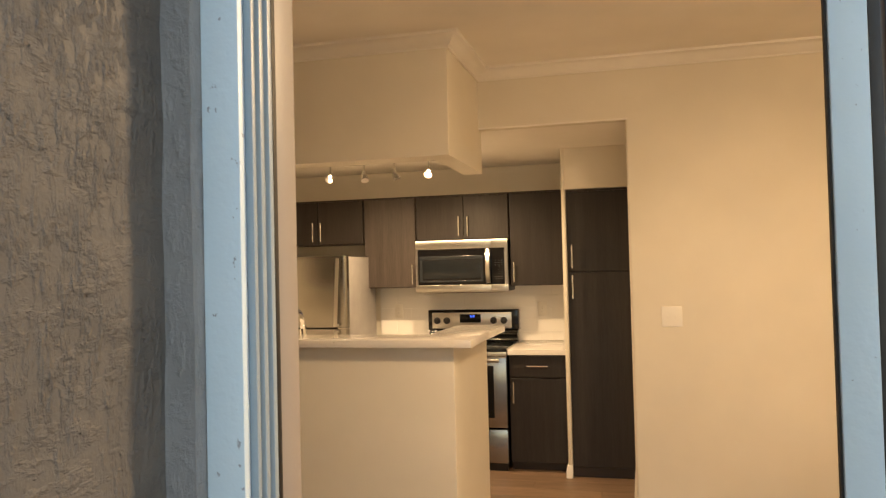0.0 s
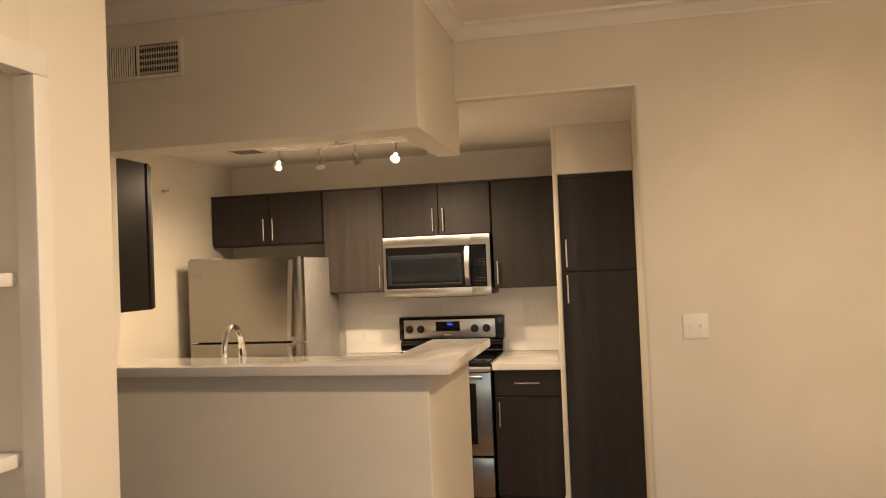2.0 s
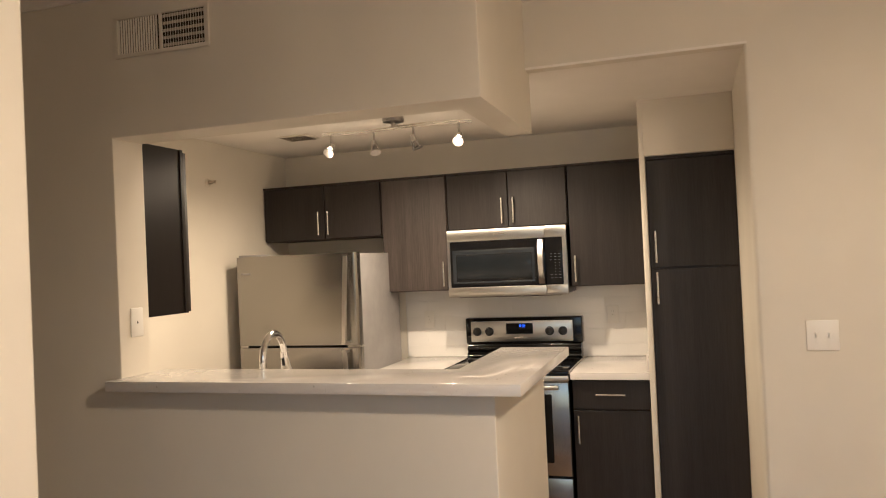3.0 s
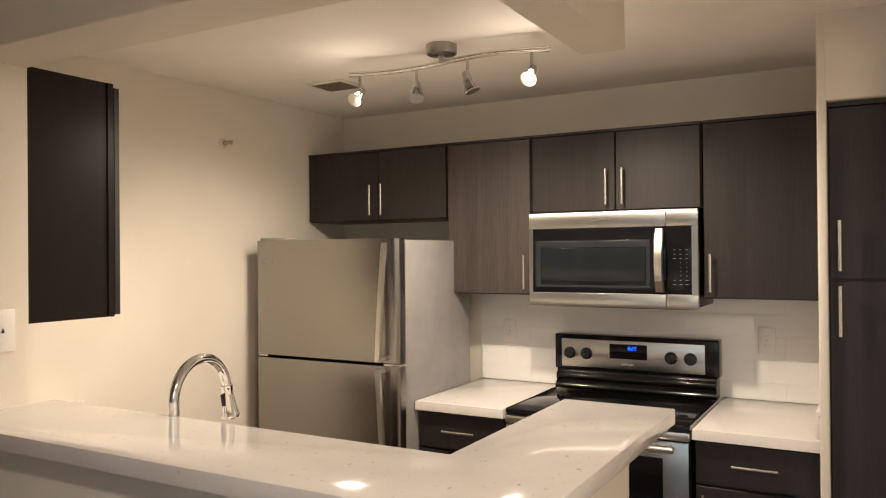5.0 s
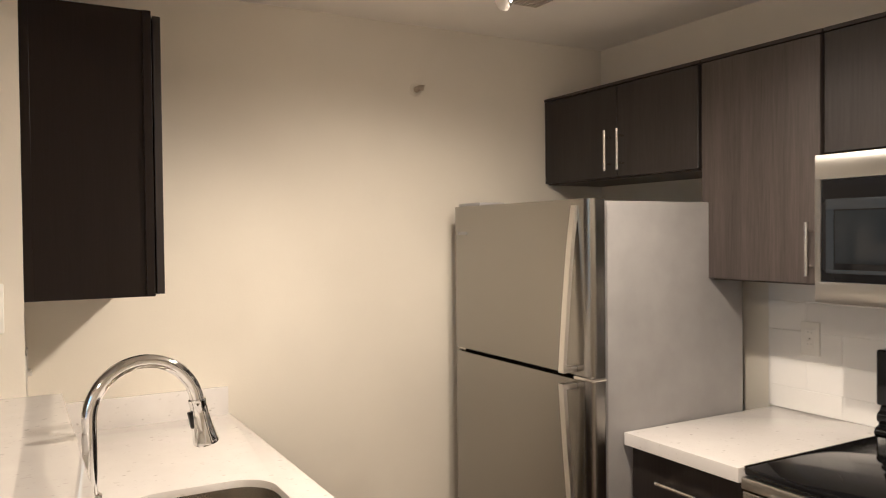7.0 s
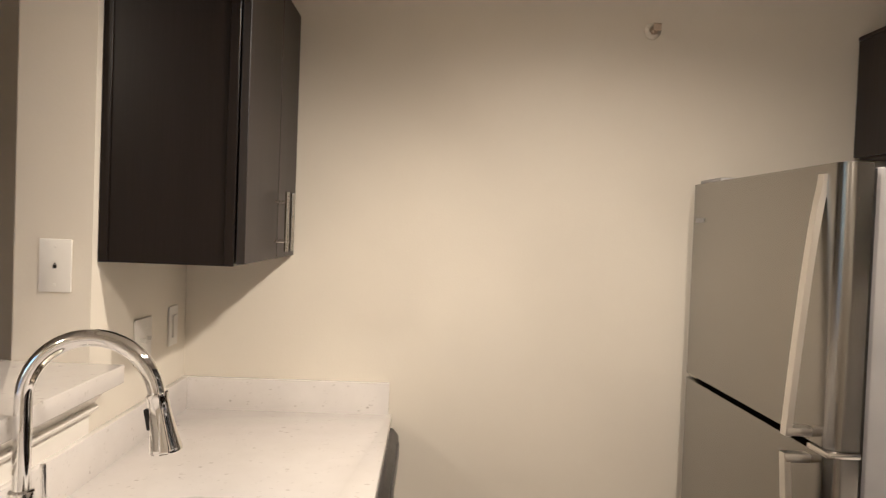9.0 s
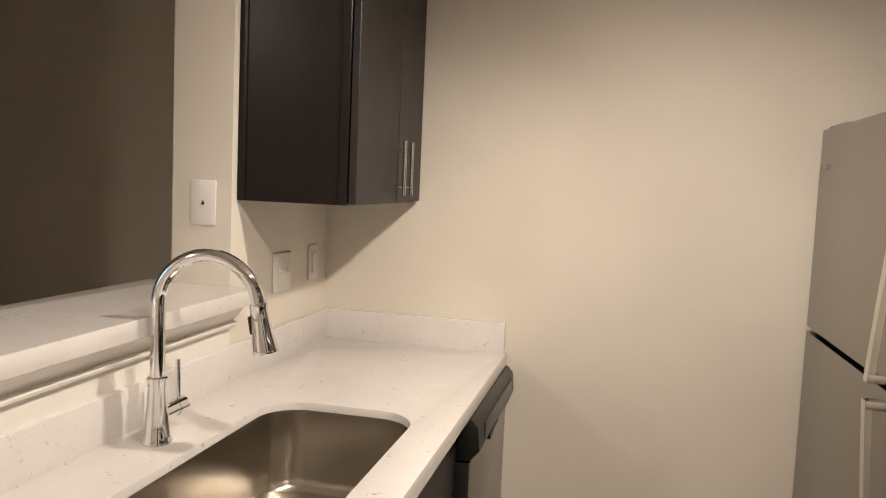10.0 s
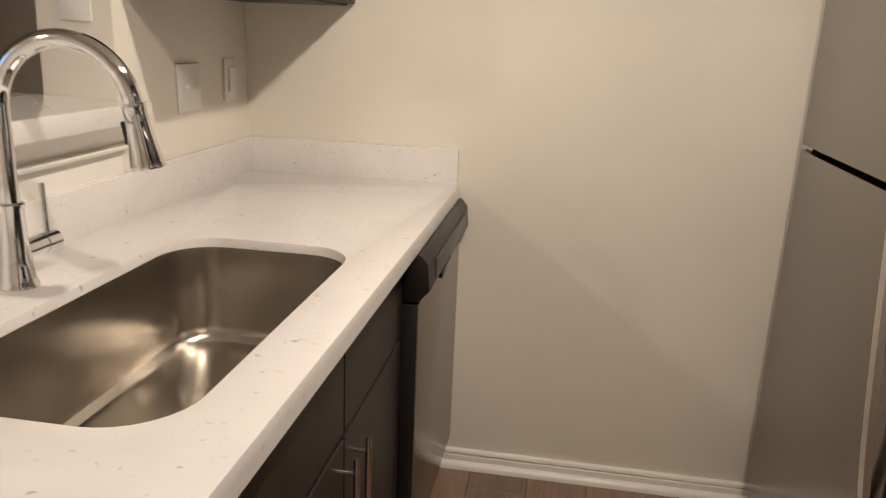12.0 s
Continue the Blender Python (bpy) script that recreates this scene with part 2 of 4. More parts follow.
def box(bm, lo, hi, bevel=0.0, seg=2):
    lo, hi = Vector(lo), Vector(hi)
    size = hi - lo
    m = Matrix.Translation((lo + hi) / 2) @ Matrix.Diagonal((*size, 1))
    vs = bmesh.ops.create_cube(bm, size=1.0, matrix=m)["verts"]
    if bevel:
        es = list({e for v in vs for e in v.link_edges})
        bmesh.ops.bevel(bm, geom=es, offset=min(bevel, min(size) * 0.45), segments=seg, profile=0.5, affect="EDGES")
    return bm


def boxed(lo, hi, bevel=0.0, seg=2):
    return box(bmesh.new(), lo, hi, bevel, seg)


def rod(bm, p0, p1, r, seg=16, r2=None):
    p0, p1 = Vector(p0), Vector(p1)
    d = p1 - p0
    m = Matrix.Translation((p0 + p1) / 2) @ d.to_track_quat("Z", "Y").to_matrix().to_4x4()
    bmesh.ops.create_cone(bm, cap_ends=True, segments=seg, radius1=r, radius2=r if r2 is None else r2, depth=d.length, matrix=m)
    return bm


def sweep(bm, pts, radii, seg=16, up=(0, 0, 1)):
    """A round tube along points."""
    pts = [Vector(p) for p in pts]
    if not hasattr(radii, "__len__"):
        radii = [radii] * len(pts)
    rings = []
    side = None
    for i, p in enumerate(pts):
        t = (pts[min(i + 1, len(pts) - 1)] - pts[max(i - 1, 0)]).normalized()
        side = t.orthogonal() if side is None else side - t * side.dot(t)
        side.normalize()
        other = t.cross(side)
        rings.append([bm.verts.new(p + radii[i] * (math.cos(a) * side + math.sin(a) * other))
                      for a in (2 * math.pi * k / seg for k in range(seg))])
    for a, b in zip(rings, rings[1:]):
        for k in range(seg):
            bm.faces.new((a[k], a[(k + 1) % seg], b[(k + 1) % seg], b[k]))
    bm.faces.new(rings[0])
    bm.faces.new(rings[-1])
    return bm


def lathe(bm, profile, m, seg=28):
    """A turned shape: (radius, height) pairs round the local z axis of m."""
    rings = [[bm.verts.new(m @ Vector((r * math.cos(a), r * math.sin(a), z))) for a in (2 * math.pi * k / seg for k in range(seg))]
             for r, z in profile]
    for a, b in zip(rings, rings[1:]):
        for k in range(seg):
            bm.faces.new((a[k], a[(k + 1) % seg], b[(k + 1) % seg], b[k]))
    bm.faces.new(rings[0])
    bm.faces.new(rings[-1])
    return bm


def moulding(bm, path, profile, inward):
    """Sweeps a (out, up) profile along a level polyline with mitred corners. inward: +1 for the left-hand side of the way, -1 for the right."""
    pts = [Vector(p) for p in path]
    dirs = [(b - a).normalized() for a, b in zip(pts, pts[1:])]
    norm = [Vector((-d.y, d.x, 0)) * inward for d in dirs]
    rows = []
    for i, p in enumerate(pts):
        n0, n1 = norm[max(i - 1, 0)], norm[min(i, len(norm) - 1)]
        miter = (n0 + n1) / (1 + n0.dot(n1))
        rows.append([bm.verts.new(p + miter * o + Vector((0, 0, u))) for o, u in profile])
    n = len(profile)
    for a, b in zip(rows, rows[1:]):
        for k in range(n):
            bm.faces.new((a[k], a[(k + 1) % n], b[(k + 1) % n], b[k]))
    bm.faces.new(rows[0])
    bm.faces.new(rows[-1])
    return bm


def rounded_rect(x0, x1, y0, y1, r, seg=8):
    pts = []
    for cx, cy, a0 in ((x1 - r, y1 - r, 0), (x0 + r, y1 - r, 90), (x0 + r, y0 + r, 180), (x1 - r, y0 + r, 270)):
        for k in range(seg + 1):
            a = radians(a0 + 90 * k / seg)
            pts.append((cx + r * math.cos(a), cy + r * math.sin(a)))
    return pts


# ---- plan ----
WEST, BACK = -3.05, 6.46          # kitchen's side wall and back wall
BARF, BARB = 3.898, 4.073            # half wall, living side and kitchen side
RETX, RETI, RETE = -0.855, -0.975, 4.796   # the half wall's return
JAMBX = -2.382
HEAD = 4.68                        # wall with the light switch
CEILK, CEILL, BEAM = 2.392, 2.765, 2.126
BARZ = 1.168
EAST, FARW, DOORY = 2.7, -4.5, 1.055
PANF, SIDEX = 5.668, 0.034      # pantry front, wall beside the pantry

# ---- structure ----
struct("subfloor", boxed((FARW - 0.2, DOORY, -0.16), (EAST + 0.2, BACK + 0.15, -0.012)), SUBFLOOR, "dark subfloor under the planks", "floor")
struct("ground", boxed((-30, -40, -0.16), (30, DOORY - 0.002, -0.03)), CONCRETE, "grey concrete patio ground", "ground")
struct("wall_back", boxed((WEST - 0.15, BACK, -0.16), (0.2, BACK + 0.15, 3.0)), WALL, "plain beige painted kitchen wall behind cabinets", "wall")
struct("wall_kitchen_side", boxed((WEST - 0.15, BARB, -0.16), (WEST, BACK, 3.0)), WALL, "plain beige painted kitchen side wall", "wall")



def outline_wall(ring, y0, y1, bevel=0.006):
    """A wall cut from an (x, z) outline, from y0 (seen side, eased edges) to y1."""
    b = bmesh.new()
    f = b.faces.new([b.verts.new((x, y0, z)) for x, z in ring])
    ext = bmesh.ops.extrude_face_region(b, geom=[f])["geom"]
    bmesh.ops.translate(b, verts=[g for g in ext if isinstance(g, bmesh.types.BMVert)], vec=(0, y1 - y0, 0))
    near = [e for e in b.edges if all(abs(v.co.y - y0) < 1e-5 for v in e.verts)]
    bmesh.ops.bevel(b, geom=near, offset=bevel, segments=3, profile=0.5, affect="EDGES")
    return b


bm = outline_wall([(FARW, -0.01), (RETX, -0.01), (RETX, BARZ - 0.043), (JAMBX, BARZ - 0.043), (JAMBX, BEAM), (RETX, BEAM), (RETX, CEILL + 0.1), (FARW, CEILL + 0.1)], BARF, BARB)
box(bm, (RETI, BARB, -0.01), (RETX, RETE - 0.03, BARZ - 0.043))
box(bm, (RETI, BARB, BEAM), (RETX, RETE - 0.03, CEILL + 0.1))
struct("wall_passthrough", bm, WALL, "beige painted wall with a pass-through, half wall below and beam above", "wall")
bm = outline_wall([(RETX - 0.05, CEILK - 0.003), (SIDEX, CEILK - 0.003), (SIDEX, -0.01), (EAST, -0.01), (EAST, CEILL + 0.1), (RETX - 0.05, CEILL + 0.1)], HEAD, HEAD + 0.06, 0.02)
box(bm, (SIDEX, HEAD + 0.06, -0.01), (SIDEX + 0.12, BACK, CEILL), 0.0)
struct("wall_switch", bm, WALL, "beige painted living room wall with light switch", "wall")
bm = bmesh.new()
box(bm, (-0.448, PANF - 0.02, 2.090), (SIDEX, BACK, CEILK + 0.05), 0.008)
box(bm, (-0.45, PANF - 0.021, -0.01), (-0.42, BACK, CEILK + 0.04), 0.006)
struct("wall_pantry", bm, WALL, "beige painted surround of the pantry cupboard", "wall")
bm = boxed((WEST - 0.1, BARB - 0.01, CEILK), (RETI + 0.01, BACK + 0.1, CEILK + 0.06))
box(bm, (RETI + 0.01, HEAD + 0.002, CEILK), (0.14, BACK + 0.1, CEILK + 0.06))
struct("ceiling_kitchen", bm, CEIL, "lower off-white kitchen ceiling", "ceiling")
struct("ceiling_living", boxed((FARW - 0.1, DOORY, CEILL), (EAST + 0.1, HEAD + 0.12, CEILL + 0.12)), CEIL, "off-white living room ceiling", "ceiling")
struct("wall_east", boxed((EAST, DOORY, -0.16), (EAST + 0.15, HEAD + 0.12, 3.0)), WALL, "plain beige living room wall", "wall")
struct("wall_west", boxed((FARW - 0.15, DOORY, -0.16), (FARW, BARF + 0.15, 3.0)), WALL, "plain beige dining side wall", "wall")

# near partition with the shelf niche, open to the living room side
NX, NY0, NY1, NZ = -1.09, 1.36, 2.02, 1.945
bm = bmesh.new()
box(bm, (NX - 0.42, NY1, -0.01), (NX, 2.247, CEILL + 0.05), 0.012, 3)
box(bm, (NX - 0.42, DOORY + 0.14, NZ), (NX - 0.001, NY1 + 0.01, CEILL + 0.05))
box(bm, (NX - 0.42, DOORY + 0.14, -0.01), (NX - 0.36, NY1 + 0.01, NZ + 0.01))
box(bm, (NX - 0.42, DOORY + 0.14, -0.01), (NX - 0.001, NY0, NZ + 0.01))
struct("wall_niche", bm, WALL, "beige painted partition with a shelf niche", "wall")
bm = bmesh.new()
box(bm, (NX - 0.03, NY1 - 0.004, 0.0), (NX + 0.014, NY1 + 0.037, NZ - 0.02), 0.003)
box(bm, (NX - 0.03, NY0, NZ - 0.0195), (NX + 0.0135, NY1 + 0.035, NZ + 0.03), 0.003)
struct("trim_niche", bm, TRIM, "white painted frame round the shelf niche", "trim")
niche = thing("niche_shelf", (NX - 0.2, 1.7, 0.0), "white built-in niche shelving", "shelf")
for z in (0.31, 0.62, 0.935, 1.25, 1.565):
    part("shelf_board", boxed((NX - 0.359, NY0 + 0.001, z - 0.012), (NX - 0.035, NY1 - 0.001, z + 0.012), 0.002), TRIM, niche)

# outer wall with the sliding door's opening
OPEN0, OPEN1, OPENZ = -0.50, 1.38, 2.35
bm = bmesh.new()
box(bm, (FARW - 0.15, DOORY, -0.16), (OPEN0, DOORY + 0.14, 3.0))
box(bm, (OPEN1, DOORY, -0.16), (EAST + 0.15, DOORY + 0.14, 3.0))
box(bm, (OPEN0 - 0.01, DOORY + 0.001, OPENZ), (OPEN1 + 0.01, DOORY + 0.139, 3.0))
struct("wall_outer", bm, WALL, "outer wall round the patio door", "wall")


def rough_slab(lo, hi, axis, step, amount):
    """A wall face with hand-trowelled waves: a box whose face along the axis is a displaced grid."""
    b = bmesh.new()
    box(b, lo, hi)
    bmesh.ops.subdivide_edges(b, edges=b.edges[:], cuts=step, use_grid_fill=True)
    for v in b.verts:
        n = noise.noise(v.co * 7.0) * 0.6 + noise.noise(v.co * 15.0) * 0.4
        v.co[axis] += amount * n
    return b


struct("wall_patio", rough_slab((-0.77, -2.2, -0.16), (-0.594, DOORY - 0.025, 3.0), 0, 110, 0.006), STUCCO, "grey-brown lumpy stucco patio side wall", "wall")
bm = rough_slab((-0.77, DOORY - 0.035, -0.16), (-0.545, DOORY - 0.001, 3.0), 1, 100, 0.003)
for v in bm.verts:
    if v.co.x > -0.57:
        v.co.x += 0.0025 * noise.noise(v.co * 26.0)
struct("wall_patio_edge", bm, STUCCO_BLUE, "blue-grey painted stucco beside the door frame", "wall")

# sliding patio door: frame with channels, slid panel, screen
door = thing("door_1", (0.43, DOORY, 0.0), "white painted sliding patio door standing open", "door")
door["kind"] = "structure"
bm = bmesh.new()
box(bm, (-0.5445, DOORY - 0.007, -0.02), (-0.481, DOORY + 0.012, OPENZ), 0.003)
part("casing", bm, FRAMEWHITE, door, "chipped white painted outer casing")
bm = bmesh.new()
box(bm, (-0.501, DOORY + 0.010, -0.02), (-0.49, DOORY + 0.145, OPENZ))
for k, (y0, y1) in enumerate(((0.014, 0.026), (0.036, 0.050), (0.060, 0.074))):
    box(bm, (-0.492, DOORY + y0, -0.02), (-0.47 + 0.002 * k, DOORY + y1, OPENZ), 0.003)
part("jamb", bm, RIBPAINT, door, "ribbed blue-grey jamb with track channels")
part("seal", boxed((-0.491, DOORY + 0.076, -0.02), (-0.467, DOORY + 0.090, OPENZ), 0.003), DARK, door, "dark weather strip")
bm = boxed((-0.4905, DOORY + 0.091, -0.02), (-0.47, DOORY + 0.165, OPENZ), 0.004)
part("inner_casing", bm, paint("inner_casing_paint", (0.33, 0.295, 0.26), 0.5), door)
part("head", boxed((-0.5, DOORY - 0.028, OPENZ - 0.05), (1.38, DOORY + 0.24, OPENZ), 0.004), FRAMEWHITE, door)
part("sill", boxed((-0.5, DOORY - 0.028, -0.03), (1.38, DOORY + 0.24, 0.012), 0.004), NICKEL, door)
PY = DOORY + 0.222
bm = bmesh.new()
box(bm, (0.373, PY - 0.03, 0.012), (0.427, PY - 0.012, OPENZ - 0.05), 0.003)
panel = part("panel_stile", bm, FRAMEWHITE, door, "white stile of the slid glass panel")
part("gasket", boxed((0.369, PY - 0.026, 0.012), (0.3725, PY - 0.012, OPENZ - 0.05)), DARK, panel)
part("interlock", boxed((0.4275, PY - 0.028, 0.012), (0.449, PY - 0.012, OPENZ - 0.05), 0.002), plain("bronze_strip", (0.05, 0.042, 0.034), 0.45), panel, "dark bronze interlock strip")
part("rail_bottom", boxed((0.45, PY - 0.028, 0.012), (1.33, PY + 0.008, 0.10), 0.003), FRAMEWHITE, panel)
part("rail_top", boxed((0.45, PY - 0.028, OPENZ - 0.14), (1.33, PY + 0.008, OPENZ - 0.051), 0.003), FRAMEWHITE, panel)
part("far_stile", boxed((1.331, PY - 0.03, 0.012), (1.379, PY + 0.01, OPENZ - 0.05), 0.003), FRAMEWHITE, panel)
pane = part("pane", boxed((0.45, PY - 0.022, 0.1), (1.33, PY - 0.016, OPENZ - 0.14)), GLASS, panel)
pane.visible_shadow = False
SY = DOORY + 0.045
screen = part("screen_stile", boxed((0.412, SY - 0.012, 0.012), (0.447, SY + 0.01, OPENZ - 0.05), 0.003), plain("screen_frame", (0.16, 0.18, 0.20), 0.5), door, "grey-blue metal insect screen stile")
part("screen_edge", boxed((0.404, SY - 0.010, 0.012), (0.4115, SY + 0.01, OPENZ - 0.05), 0.001), BLACK, screen)
part("screen_stile_far", boxed((1.3, SY - 0.012, 0.012), (1.33, SY + 0.01, OPENZ - 0.05), 0.003), BLACK, screen)

# crown moulding and baseboards
CROWN = [(0.0, -0.074), (0.010, -0.074), (0.013, -0.064), (0.026, -0.054), (0.038, -0.032), (0.058, -0.018), (0.072, -0.013), (0.076, 0.0), (0.0, 0.0)]
bm = moulding(bmesh.new(), [(FARW, BARF, CEILL), (RETX, BARF, CEILL), (RETX, HEAD, CEILL), (EAST, HEAD, CEILL)], CROWN, -1)
struct("trim_crown", bm, TRIM, "white crown moulding along the living room ceiling", "moulding")
BASE = [(0.0, 0.0), (0.016, 0.0), (0.016, 0.055), (0.012, 0.07), (0.009, 0.085), (0.0, 0.09)]
bm = moulding(bmesh.new(), [(WEST, 6.37, 0), (WEST, 4.69, 0)], [(0.0, 0.0), (0.036, 0.0), (0.035, 0.010), (0.028, 0.019), (0.018, 0.023), (0.017, 0.039), (0.012, 0.041), (0.012, 0.045), (0.016, 0.048), (0.013, 0.055), (0.0, 0.058)], 1)
struct("baseboard_kitchen", bm, TRIM, "white stepped baseboard with shoe moulding on the side wall", "baseboard")
bm = moulding(bmesh.new(), [(FARW, BARF, 0), (RETX, BARF, 0), (RETX, RETE - 0.03, 0), (RETI, RETE - 0.03, 0)], BASE, -1)
struct("baseboard_half_wall", bm, TRIM, "white baseboard along the half wall", "baseboard")
bm = moulding(bmesh.new(), [(SIDEX - 0.001, PANF, 0), (SIDEX - 0.001, HEAD, 0), (EAST, HEAD, 0)], BASE, -1)
struct("baseboard_living", bm, TRIM, "white baseboard along the switch wall", "baseboard")
bm = moulding(bmesh.new(), [(-0.45, 5.77, 0), (-0.45, PANF - 0.021, 0), (-0.42, PANF - 0.021, 0)], BASE, -1)
struct("baseboard_pantry", bm, TRIM, "short white baseboard on the pantry partition", "baseboard")


# ---- bar and counters ----
bar = thing("bar_top", (RETI, BARF, BARZ - 0.041), "white speckled quartz bar top turning a corner", "countertop")
bm = bmesh.new()
ring = [(JAMBX - 0.012, 3.82), (-0.747, 3.82), (-0.747, 4.83), (-1.058, 4.83), (-1.058, 4.152), (JAMBX + 0.001, 4.152), (JAMBX + 0.001, BARF - 0.003), (JAMBX - 0.012, BARF - 0.003)]
f0 = bm.faces.new([bm.verts.new((x, y, BARZ - 0.041)) for x, y in ring])
ext = bmesh.ops.extrude_face_region(bm, geom=[f0])["geom"]
bmesh.ops.translate(bm, verts=[g for g in ext if isinstance(g, bmesh.types.BMVert)], vec=(0, 0, 0.041))
bmesh.ops.bevel(bm, geom=bm.edges[:], offset=0.003, segments=2, profile=0.5, affect="EDGES")
part("slab", bm, QUARTZ, bar)


def counter_slab(x0, x1, y0, y1, parent, hole=None, z1=0.914, h=0.04):
    b = bmesh.new()
    loops = [[(x0, y0), (x1, y0), (x1, y1), (x0, y1)]]
    if hole:
        loops.append(hole)
    edges = []
    for lp in loops:
        vs = [b.verts.new((x, y, z1 - h)) for x, y in lp]
        edges += [b.edges.new((vs[i], vs[(i + 1) % len(vs)])) for i in range(len(vs))]
    bmesh.ops.triangle_fill(b, edges=edges, use_beauty=True, use_dissolve=False)
    ext = bmesh.ops.extrude_face_region(b, geom=b.faces[:])["geom"]
    bmesh.ops.translate(b, verts=[g for g in ext if isinstance(g, bmesh.types.BMVert)], vec=(0, 0, h))
    sharp = [e for e in b.edges if len(e.link_faces) == 2 and e.calc_face_angle(0) > 1.2 and all(v.co.z > z1 - 0.001 for v in e.verts)]
    bmesh.ops.bevel(b, geom=sharp, offset=0.003, segments=2, profile=0.5, affect="EDGES")
    return part("slab", b, QUARTZ, parent)


HOLE = (-2.28, -1.53, 4.258, 4.627)
sinktop = thing("sink_countertop", (-2.0, 4.4, 0.874), "white quartz countertop with an undermount sink cut-out", "countertop")
counter_slab(WEST + 0.001, RETI - 0.001, BARB + 0.001, 4.722, sinktop, rounded_rect(*HOLE, 0.098), 0.914, 0.02)
part("front_edge", boxed((WEST + 0.001, 4.692, 0.874), (RETI - 0.001, 4.722, 0.894)), QUARTZ, sinktop)
part("splash_back", boxed((WEST + 0.0185, BARB + 0.001, 0.9125), (RETI - 0.001, BARB + 0.019, 1.012), 0.0015), QUARTZ, sinktop)
part("splash_side", boxed((WEST + 0.001, BARB + 0.0005, 0.9125), (WEST + 0.019, 4.712, 1.0122), 0.0015), QUARTZ, sinktop)
bm = moulding(bmesh.new(), [(RETI, BARB + 0.001, BARZ - 0.042), (JAMBX, BARB + 0.001, BARZ - 0.042)],
              [(0, 0), (0.05, 0), (0.048, -0.006), (0.038, -0.014), (0.026, -0.030), (0.015, -0.041), (0.013, -0.047), (0.020, -0.050), (0.023, -0.054), (0.020, -0.061), (0, -0.062)], -1)
struct("trim_bar_panel", boxed((JAMBX + 0.004, BARB + 0.0005, 1.0115), (RETI - 0.001, BARB + 0.004, BARZ - 0.077)), TRIM, "white painted board behind the sink", "panel")
struct("trim_bar", bm, TRIM, "small white moulding under the bar top", "moulding")

left_ctr = thing("countertop", (-1.9, 6.1, 0.874), "white quartz countertop between fridge and stove", "countertop", "stove counters")
counter_slab(-2.115, -1.676, 5.735, BACK - 0.001, left_ctr)
right_ctr = thing("countertop", (-0.7, 6.1, 0.874), "white quartz countertop beside the pantry", "countertop", "stove counters")
counter_slab(-0.890, -0.451, 5.735, BACK - 0.001, right_ctr)
part("splash_side", boxed((-0.470, 5.77, 0.915), (-0.451, BACK - 0.02, 1.012), 0.003), QUARTZ, right_ctr)


# ---- cabinets ----
def pull(parent, a, b, out, stand=0.032, r=0.0058):
    """A bar handle from a to b, standing off along out."""
    a, b, o = Vector(a), Vector(b), Vector(out)
    bm = bmesh.new()
    rod(bm, a + o * stand, b + o * stand, r, 12)
    d = (b - a).normalized() * (b - a).length * 0.17
    for p in (a + d, b - d):
        rod(bm, p, p + o * stand, r * 0.75, 10)
    return part("handle", bm, NICKEL, parent, "brushed nickel bar handle")


def front(parent, name, x0, x1, z0, z1, y, out=-1, thick=0.02, mat=None):
    """A slab door or drawer front in a plane of constant y, proud of the carcass by its thickness."""
    ya, yb = sorted((y, y - out * thick))
    return part(name, boxed((x0 + 0.0015, ya, z0 + 0.0015), (x1 - 0.0015, yb, z1 - 0.0015), 0.0015, 1), mat or CAB, parent)


def upper(x0, x1, z0, z1, fronts, label, mat=None):
    c = thing("wall_cabinet", ((x0 + x1) / 2, BACK, z0), label, "cabinet", "upper kitchen cabinets")
    part("body", boxed((x0 + 0.001, 6.150, z0), (x1 - 0.001, BACK - 0.001, z1), 0.001, 1), CABEDGE, c)
    for (a, b, hx) in fronts:
        d = front(c, "door", a, b, z0 + 0.004, z1 - 0.014, 6.127, mat=mat)
        pull(d, (hx, 6.127, z0 + 0.03), (hx, 6.127, z0 + 0.19), (0, -1, 0))
    part("top_rail", boxed((x0 + 0.0015, 6.129, z1 - 0.012), (x1 - 0.0015, 6.1495, z1), 0.001, 1), CABEDGE, c)
    return c


upper(WEST + 0.001, -2.160, 1.76, 2.14, [(-3.042, -2.577, -2.612), (-2.574, -2.165, -2.540)], "short dark wood-grain double-door cabinet above the refrigerator")
# this door takes the copy with the lamp sheen in its base colour
upper(-2.158, -1.701, 1.383, 2.14, [(-2.153, -1.706, -1.731)], "tall streaky brown wood-grain cabinet beside the microwave, lamp sheen put into its door colour", CABSHEEN)
upper(-1.699, -0.921, 1.768, 2.14, [(-1.695, -1.295, -1.330), (-1.292, -0.925, -1.256)], "short dark wood-grain double-door cabinet above the microwave")
upper(-0.919, -0.452, 1.383, 2.14, [(-0.915, -0.457, -0.884)], "tall dark wood-grain cabinet next to the pantry with one door")

# side cabinet over the sink corner
c = thing("wall_cabinet", (-2.7, BARB, 1.393), "dark wood-grain corner wall cabinet with two doors", "cabinet", "upper kitchen cabinets")
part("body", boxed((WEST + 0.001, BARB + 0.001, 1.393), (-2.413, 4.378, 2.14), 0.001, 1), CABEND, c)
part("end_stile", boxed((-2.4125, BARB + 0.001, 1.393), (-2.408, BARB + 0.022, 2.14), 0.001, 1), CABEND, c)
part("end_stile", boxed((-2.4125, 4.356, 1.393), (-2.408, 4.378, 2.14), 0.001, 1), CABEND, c)
